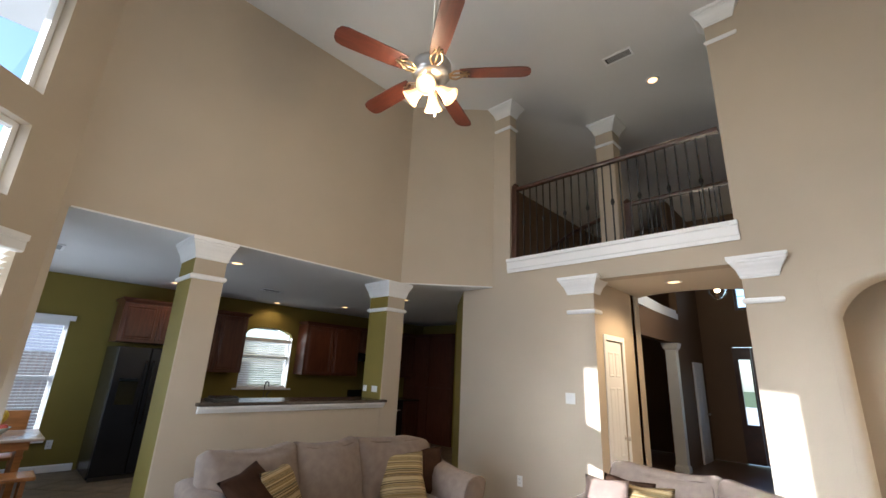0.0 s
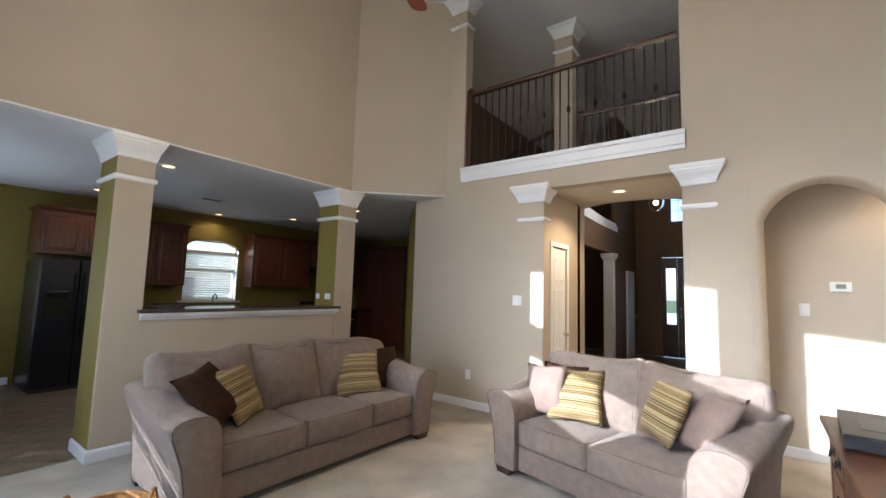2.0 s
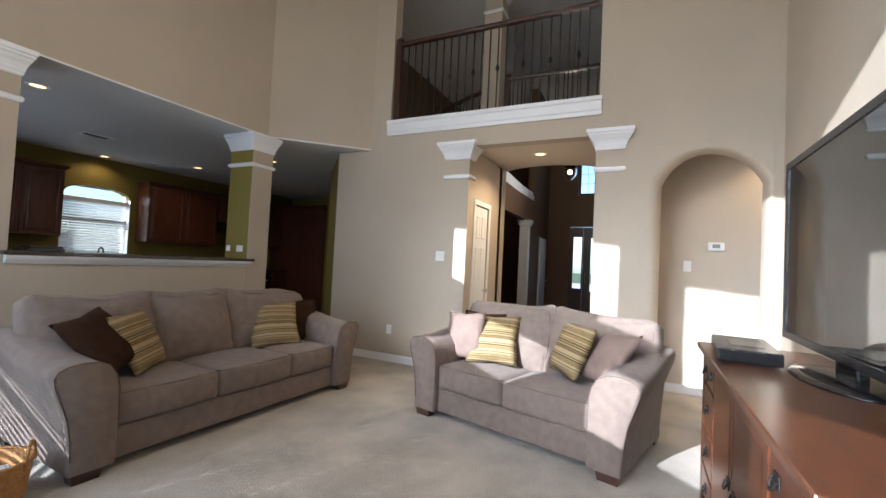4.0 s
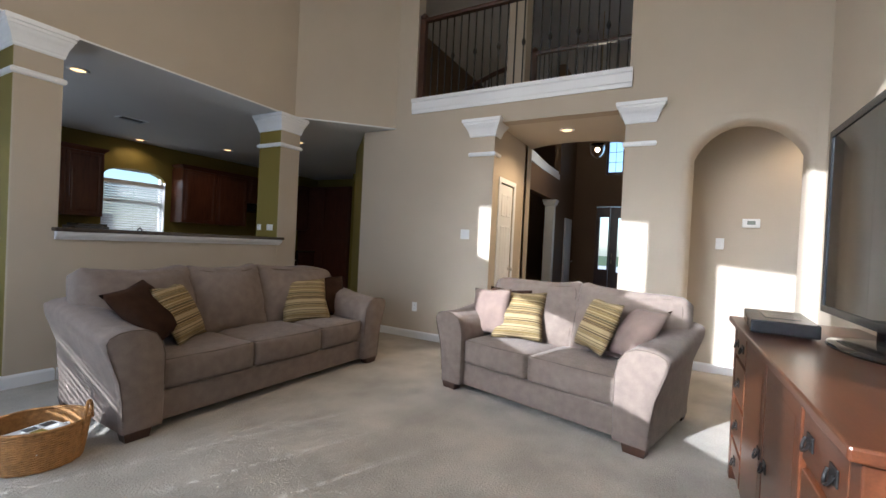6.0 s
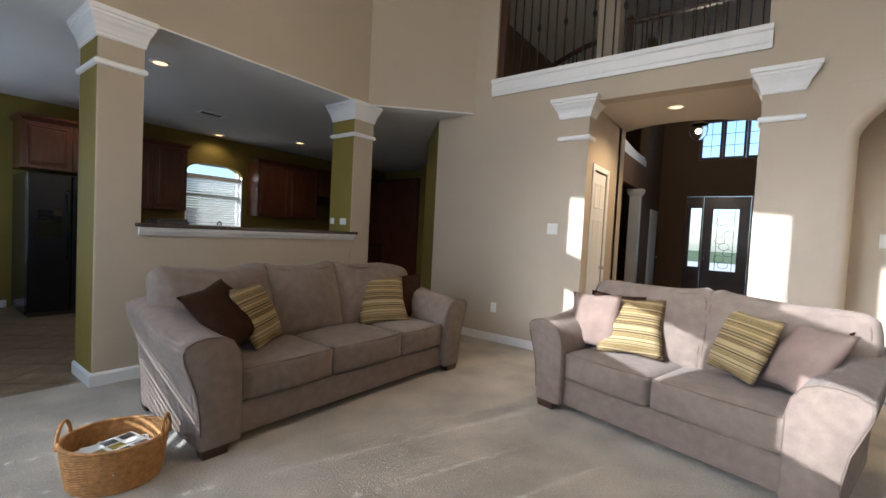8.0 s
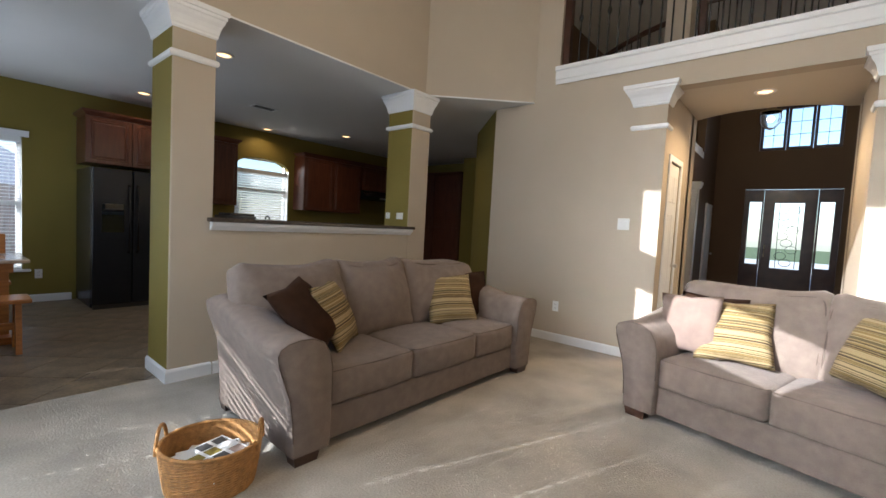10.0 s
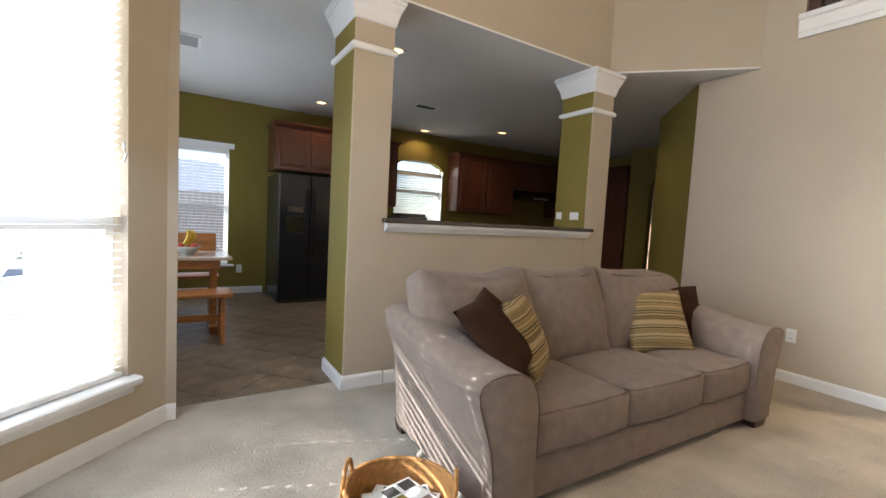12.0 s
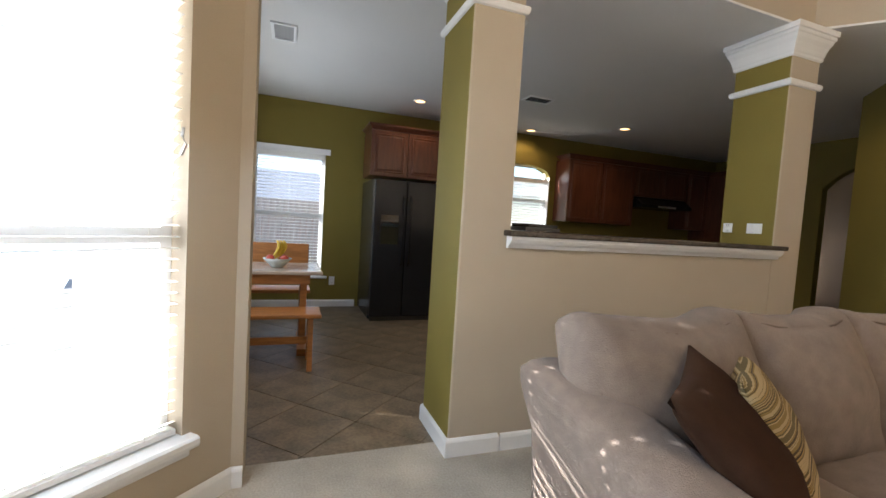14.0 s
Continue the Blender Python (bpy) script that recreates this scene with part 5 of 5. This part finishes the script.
# ---- kitchen ----
def cab_door(parent, x0, x1, y, z0, z1, knob):
    """A raised panel door on a front that looks along -y."""
    d = part("door", boxed(x0 + 0.003, x1 - 0.003, y - 0.02, y - 0.001, z0 + 0.003, z1 - 0.003, 0.004), CHERRY, parent)
    bm = bmesh.new()
    a0, a1, b0, b1 = x0 + 0.06, x1 - 0.06, z0 + 0.06, z1 - 0.06
    loft(bm, [[(a0 - o, yy, b0 - o), (a1 + o, yy, b0 - o), (a1 + o, yy, b1 + o), (a0 - o, yy, b1 + o)] for o, yy in ((0.012, y - 0.0205), (0.004, y - 0.028), (-0.012, y - 0.022), (-0.03, y - 0.027))])
    part("raised_panel", bm, CHERRY, d)
    return d


def wall_cabinet(x0, x1, z0, z1, depth=0.34, doors=2, label="cherry wall cabinet with raised panel doors"):
    c = thing("wall_cabinet", label, "cabinet", "kitchen wall cabinets")
    y = BACK - depth
    part("body", boxed(x0, x1, y, BACK - 0.002, z0, z1), CHERRY, c)
    w = (x1 - x0) / doors
    for i in range(doors):
        cab_door(c, x0 + w * i, x0 + w * (i + 1), y, z0, z1, i)
    part("crown_moulding", crown(bmesh.new(), x0 + 0.001, x1 - 0.001, y - 0.02, BACK - 0.09, z1 + 0.07, [(-0.07, 0.0), (-0.05, 0.01), (-0.02, 0.04), (0.0, 0.045)]), CHERRY, c)


wall_cabinet(-3.36, -2.40, 1.80, 2.38, 0.55, 2, "cherry cabinet above the black refrigerator")
wall_cabinet(-2.38, -1.42, 1.40, 2.38)
wall_cabinet(-0.22, 0.42, 1.40, 2.38, doors=1)
wall_cabinet(0.43, 1.10, 1.40, 2.38, doors=1)
wall_cabinet(1.12, 2.28, 1.90, 2.38)
wall_cabinet(2.30, 2.79, 1.40, 2.38, doors=1)
hood = thing("range_hood", "black under cabinet range hood", "range hood")
part("body", loft(bmesh.new(), [[(x, BACK - 0.004, 1.72), (x, BACK - 0.50, 1.72), (x, BACK - 0.50, 1.77), (x, BACK - 0.34, 1.895), (x, BACK - 0.004, 1.895)] for x in (1.14, 2.26)]), BLACK, hood)
part("control_strip", boxed(1.5, 1.9, BACK - 0.505, BACK - 0.499, 1.73, 1.76), STEEL, hood)
for x0, x1, n in ((-2.36, -1.40, 2), (-1.38, -0.24, 2), (-0.22, 1.10, 3), (2.30, 2.79, 1)):
    c = thing("base_cabinet", "cherry base cabinet under the dark counter", "cabinet", "kitchen base cabinets")
    part("body", boxed(x0, x1, BACK - 0.60, BACK - 0.002, 0.10, 0.88), CHERRY, c)
    part("toe_kick", boxed(x0, x1, BACK - 0.54, BACK - 0.01, -0.004, 0.10), INK, c)
    for i in range(n):
        w = (x1 - x0) / n
        cab_door(c, x0 + w * i, x0 + w * (i + 1), BACK - 0.60, 0.12, 0.86, i)
ct = thing("countertop", "dark granite kitchen countertop", "countertop")
part("slab", boxed(-2.38, 1.11, BACK - 0.64, BACK - 0.002, 0.881, 0.92, 0.006), GRANITE, ct)
ct2 = thing("countertop", "short dark granite countertop beside the range", "countertop")
part("slab", boxed(2.29, 2.79, BACK - 0.64, BACK - 0.002, 0.881, 0.92, 0.006), GRANITE, ct2)
rg = thing("kitchen_range", "black electric kitchen range with back panel", "stove")
part("body", boxed(1.13, 2.27, BACK - 0.64, BACK - 0.02, 0.0, 0.915, 0.006), BLACK, rg)
part("oven_door", boxed(1.17, 2.23, BACK - 0.665, BACK - 0.642, 0.2, 0.75, 0.006), SCREEN, rg)
part("door_handle", tube(bmesh.new(), [(1.25, BACK - 0.66, 0.70), (1.25, BACK - 0.70, 0.70), (2.15, BACK - 0.70, 0.70), (2.15, BACK - 0.66, 0.70)], 0.01, 8), STEEL, rg)
part("back_panel", boxed(1.13, 2.27, BACK - 0.10, BACK - 0.02, 0.917, 1.10, 0.006), BLACK, rg)
fa = thing("faucet", "black gooseneck kitchen faucet behind the sink", "faucet", m=pose(-0.82, BACK - 0.12, 0.92))
part("spout", tube(bmesh.new(), [(0, 0, 0), (0, 0, 0.24), (0, -0.03, 0.31), (0, -0.09, 0.335), (0, -0.15, 0.31), (0, -0.17, 0.25)], 0.012, 10), INK, fa, smooth=True)
part("lever", tube(bmesh.new(), [(0.06, 0, 0.0), (0.06, 0, 0.10), (0.11, -0.02, 0.16)], 0.009, 8), INK, fa, smooth=True)
for y0, y1, lab in ((2.30, 3.05, "tall dark cherry pantry cabinet"), (3.07, 3.94, "tall dark cherry oven cabinet")):
    pc = thing("pantry_cabinet", lab, "cabinet", "tall cabinets")
    part("body", boxed(2.82, 3.395, y0, y1, 0.0, 2.38), CHERRY, pc)
    for z0, z1 in ((0.1, 1.2), (1.22, 2.36)):
        d = part("door", boxed(2.797, 2.818, y0 + 0.006, y1 - 0.006, z0, z1, 0.004), CHERRY, pc)
        part("raised_panel", boxed(2.790, 2.7965, y0 + 0.07, y1 - 0.07, z0 + 0.07, z1 - 0.07, 0.003), CHERRY, d)
    part("crown_moulding", crown(bmesh.new(), 2.82, 3.31, y0 + 0.046, y1 - 0.046, 2.45, [(-0.07, 0.0), (-0.05, 0.01), (-0.02, 0.04), (0.0, 0.045)]), CHERRY, pc)
nb = thing("notebook_stack", "dark notebooks lying on the bar top", "notebooks", m=pose(-2.92, 0.18, 1.219, 0, 0, 8))
part("lower_book", boxed(-0.13, 0.13, -0.09, 0.09, 0.0, 0.022, 0.003), INK, nb)
part("upper_book", boxed(-0.10, 0.12, -0.08, 0.08, 0.0225, 0.042, 0.003), BLACK, nb)

fr = thing("refrigerator", "black two door refrigerator against the olive wall", "refrigerator")
FXa, FXb, FY = -3.36, -2.42, 3.00
part("case", boxed(FXa, FXb, FY + 0.07, BACK - 0.03, 0.02, 1.73, 0.008), FRIDGE, fr)
d1 = part("freezer_door", boxed(FXa + 0.003, FXa + 0.40, FY, FY + 0.066, 0.06, 1.725, 0.012), FRIDGE, fr)
d2 = part("fridge_door", boxed(FXa + 0.407, FXb - 0.003, FY, FY + 0.066, 0.06, 1.725, 0.012), FRIDGE, fr)
part("handle", tube(bmesh.new(), [(FXa + 0.36, FY - 0.002, 0.7), (FXa + 0.36, FY - 0.045, 0.74), (FXa + 0.36, FY - 0.045, 1.5), (FXa + 0.36, FY - 0.002, 1.54)], 0.012, 8), BLACK, d1, smooth=True)
part("handle", tube(bmesh.new(), [(FXa + 0.45, FY - 0.002, 0.7), (FXa + 0.45, FY - 0.045, 0.74), (FXa + 0.45, FY - 0.045, 1.5), (FXa + 0.45, FY - 0.002, 1.54)], 0.012, 8), BLACK, d2, smooth=True)
part("dispenser", boxed(FXa + 0.09, FXa + 0.31, FY - 0.004, FY + 0.001, 0.95, 1.30, 0.003), SCREEN, d1)
part("toe_grille", boxed(FXa + 0.02, FXb - 0.02, FY + 0.05, FY + 0.07, -0.004, 0.055), INK, fr)


# ---- breakfast table and benches ----
def bench(y0, y1, x0, x1, back, label):
    b = thing("bench", label, "bench", "breakfast benches")
    part("seat", boxed(x0, x1, y0, y1, 0.42, 0.455, 0.008), OAK, b)
    for x in (x0 + 0.06, x1 - 0.10):
        bm = bmesh.new()
        loft(bm, [[(x + a, y, z) for a, y in ((0, ya), (0.04, ya), (0.04, yb), (0, yb))] for ya, yb, z in ((y0 + 0.05, y0 + 0.11, 0.42), (y0 - 0.01, y0 + 0.05, 0.0))])
        part("leg", bm, OAK, b)
        bm = bmesh.new()
        loft(bm, [[(x + a, y, z) for a, y in ((0, ya), (0.04, ya), (0.04, yb), (0, yb))] for ya, yb, z in ((y1 - 0.11, y1 - 0.05, 0.42), (y1 - 0.05, y1 + 0.01, 0.0))])
        part("leg", bm, OAK, b)
    part("stretcher", boxed(x0 + 0.10, x1 - 0.10, (y0 + y1) / 2 - 0.015, (y0 + y1) / 2 + 0.015, 0.18, 0.24, 0.004), OAK, b)
    if back:
        part("backrest", boxed(x0 + 0.02, x1 - 0.02, y1 - 0.03, y1 - 0.005, 0.50, 0.92, 0.008), OAK, b)
        for x in (x0 + 0.06, x1 - 0.10):
            part("back_post", boxed(x, x + 0.04, y1 - 0.004, y1 + 0.03, 0.30, 0.92, 0.004), OAK, b)


bench(1.42, 1.74, -4.92, -4.02, False, "honey oak bench in front of the breakfast table")
bench(2.58, 2.92, -4.92, -4.06, True, "honey oak bench with a solid backrest")
tb = thing("breakfast_table", "honey oak breakfast table with pale top", "table")
part("tabletop", boxed(-4.93, -4.00, 1.76, 2.50, 0.72, 0.75, 0.008), mat("pale_glossy_tabletop", (0.45, 0.36, 0.28), 0.15, var=0.15), tb)
part("apron", boxed(-4.88, -4.10, 1.84, 2.42, 0.63, 0.719), OAK, tb)
for x in (-4.86, -4.18):
    part("trestle", boxed(x, x + 0.06, 1.95, 2.30, 0.06, 0.63, 0.006), OAK, tb)
    part("trestle_foot", boxed(x - 0.01, x + 0.07, 1.82, 2.44, -0.004, 0.06, 0.006), OAK, tb)
fb = thing("fruit_bowl", "pale bowl standing on the breakfast table", "bowl", m=pose(-4.38, 2.10, 0.75))
part("bowl", lathe(bmesh.new(), [(0.05, 0.0), (0.06, 0.01), (0.10, 0.05), (0.125, 0.08), (0.118, 0.08), (0.09, 0.05), (0.03, 0.02), (0.002, 0.02)], 24), BOWL, fb, smooth=True)
bn = thing("banana_bunch", "bunch of yellow bananas in the fruit bowl", "bananas", m=pose(-4.38, 2.10, 0.84))
for i in range(3):
    bm = bmesh.new()
    pts = [Vector((0.026 * i - 0.05 + 0.06 * math.sin(a * 0.34), 0.02 * i, -0.02 + 0.03 * a - 0.0008 * a * a)) for a in range(8)]
    rings = []
    for a, p in enumerate(pts):
        r = 0.018 * (0.35 + 0.65 * math.sin(math.pi * (a + 0.6) / 8.2))
        rings.append([p + Vector((r * math.cos(q * math.pi / 4), r * math.sin(q * math.pi / 4), 0)) for q in range(8)])
    loft(bm, rings)
    part("banana", bm, BANANA, bn, smooth=True)
for i, (dx, dy) in enumerate(((0.06, -0.03), (0.03, 0.06), (-0.06, -0.02))):
    bm = bmesh.new()
    lathe(bm, [(0.004, -0.034), (0.022, -0.030), (0.036, -0.004), (0.034, 0.014), (0.018, 0.030), (0.004, 0.026)], 18)
    ap = part("apple", bm, FRUITRED, smooth=True)
    tagged(ap, "ripe red apple in the pale bowl", "apple", "apples")
    ap.location = (-4.38 + dx, 2.10 + dy, 0.83)

# dining chair beyond the arch
for cx, cy, tz in ((3.75, 1.15, -80), (4.3, 1.9, -95)):
    ch = thing("dining_chair", "dark wooden dining chair with slatted back", "chair", "dining chairs", pose(cx, cy, -0.006, 0, 0, tz))
    part("seat", boxed(-0.22, 0.22, -0.22, 0.22, 0.43, 0.47, 0.01), DARKWOOD, ch)
    for sx in (-0.2, 0.17):
        for sy in (-0.2, 0.17):
            part("leg", boxed(sx, sx + 0.035, sy, sy + 0.035, 0.0, 0.43 if sy < 0 else 1.0, 0.004), DARKWOOD, ch)
    part("top_rail", boxed(-0.165, 0.17, 0.172, 0.198, 0.90, 1.0, 0.006), DARKWOOD, ch)
    for i in range(4):
        part("slat", boxed(-0.13 + 0.075 * i, -0.10 + 0.075 * i, 0.177, 0.192, 0.47, 0.90), DARKWOOD, ch)

# ---- outdoors ----
g = part("ground", boxed(-150, 150, -150, 150, -0.50, -0.20), GRASS)
tagged(g, "lawn around the house", "lawn", kind="structure")
# Made-up pale paving, so the front door glass looks out on bright ground.
dr = part("driveway", boxed(7.3, 40, -30, 20, -0.3, -0.16), mat("added_pale_concrete", (0.52, 0.50, 0.47), 0.9, var=0.12))
tagged(dr, "pale concrete ground added before the front door", "driveway", kind="structure")
fe = thing("fence", "weathered wooden board fence behind the house", "fence")
bm = bmesh.new()
box(bm, -0.069, 0.069, -0.01, 0.01, -0.2, 1.6)
board = mesh_of("board", bm, FENCE)
for i in range(53):
    ob = new("board", board)
    ob.parent = fe
    ob.location = (-6.6 + 0.145 * i, 9.0, 0.01 * ((i * 7) % 3))
# Added boards, white so the outdoor glare behind the blinds holds.
pf = thing("fence", "pale boards added as backdrop beyond the windows", "fence")
bm = bmesh.new()
box(bm, -0.098, 0.098, -0.012, 0.012, -0.2, 1.2)
bmesh.ops.rotate(bm, verts=bm.verts[:], cent=(0, 0, 0), matrix=Matrix.Rotation(math.radians(45), 3, 'Z'))
board = mesh_of("board", bm, WHITE)
for i in range(70):
    ob = new("board", board)
    ob.parent = pf
    ob.location = on_c(-3.0 + 0.2 * i, -9.1)
nh = thing("neighbour_house", "red brick neighbouring house with grey shingle roof", "house", m=pose(-6.2, 24, -1.45))
part("wall", boxed(-7, 6, 0, 8, 0, 3.0), BRICK, nh)
bm = bmesh.new()
loft(bm, [[(-7.5, y, 3.0), (6.5, y, 3.0), (6.5 - i, y, 3.0 + h), (-7.5 + i, y, 3.0 + h)] for y, h, i in ((-0.6, 0.12, 0.0), (4.0, 2.6, 3.0), (8.6, 0.12, 0.0))])
part("roof", bm, ROOFING, nh)
part("eave_trim", boxed(-7.5, 6.5, -0.68, -0.605, 2.86, 3.1), WHITE, nh, "white eave board")
for x in (-3.5, 1.0):
    wd = part("window", boxed(x, x + 1.1, -0.06, -0.001, 0.9, 2.3), WHITE, nh)
    part("pane", boxed(x + 0.07, x + 1.03, -0.066, -0.061, 0.97, 2.23), SCREEN, wd)

# ---- daylight in the window openings ----
for s0, s1 in COLS:
    for r, (z0, z1) in enumerate(ROWS_Z):
        p = on_c((s0 + s1) / 2, -0.16)
        area_light("window_skylight", (p.x, p.y, (z0 + z1) / 2), (R2, -R2, -1.0 if r == 0 else -0.3), s1 - s0 - 0.2, z1 - z0 - 0.1, DAY * (s1 - s0) * (z1 - z0) * (1.8, 0.35, 0.05)[r], (0.80, 0.90, 1.0))
# The lamp in the added dining room window brightens the room past the arch.
x0, x1, z0, z1 = ADDED_DWIN
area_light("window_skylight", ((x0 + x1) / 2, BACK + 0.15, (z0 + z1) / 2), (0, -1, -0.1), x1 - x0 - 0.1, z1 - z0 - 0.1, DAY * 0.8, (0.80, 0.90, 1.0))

# Unseen window added to brighten the kitchen; closed blinds keep the sun out.
wk = thing("window_10", "added breakfast window out of view with closed blinds", "window", kind="structure")
sash(wk, Vector((-4.95, 0.77, 0)), Vector((0, 1, 0)), Vector((-1, 0, 0)), 2.6, 0.5, 2.2, 0.07)
blind("venetian_blind", Vector((-4.95, 0.77, 0)), Vector((0, 1, 0)), Vector((-1, 0, 0)), 2.6, 0.5, 2.2, math.radians(-68), 0.042, "white venetian blind with closed slats", 0.04)
# Fill lamp on the room side of those blinds, in place of daylight.
area_light("window_skylight", (-4.93, 2.07, 1.35), (1, 0, -0.1), 2.4, 1.6, DAY * 2.6, (0.80, 0.90, 1.0))

# ---- floor tiles ----
def clipped(pts, axis, limit, sign):
    out = []
    for a, b in zip(pts, pts[1:] + pts[:1]):
        da, db = (a[axis] - limit) * sign, (b[axis] - limit) * sign
        if da >= 0:
            out.append(a)
        if da * db < 0:
            t = da / (da - db)
            out.append((a[0] + (b[0] - a[0]) * t, a[1] + (b[1] - a[1]) * t))
    return out


TS = 0.45
tile_me = mesh_of("tile", prism(bmesh.new(), [(0.0, -TS * R2 + 0.004), (TS * R2 - 0.004, 0.0), (0.0, TS * R2 - 0.004), (-TS * R2 + 0.004, 0.0)], -0.0075, -0.0015), TILE)
for i in range(-14, 26):
    for j in range(-16, 18):
        cx, cy = (i - j) * TS * R2 - 1.0, (i + j) * TS * R2 + 0.5
        r = TS * R2 - 0.004
        whole = [(cx, cy - r), (cx + r, cy), (cx, cy + r), (cx - r, cy)]
        cut = whole
        for axis, limit, sign in ((0, -4.94, 1), (0, 3.39, -1), (1, 0.163, 1), (1, BACK - 0.001, -1)):
            cut = clipped(cut, axis, limit, sign) if cut else cut
        if len(cut) < 3:
            continue
        if cut == whole:
            ob = new("tile", tile_me)
            ob.location = (cx, cy, 0)
        else:
            ob = new("tile", mesh_of("tile", prism(bmesh.new(), cut, -0.0075, -0.0015), TILE))
        ob.parent = floor_kitchen
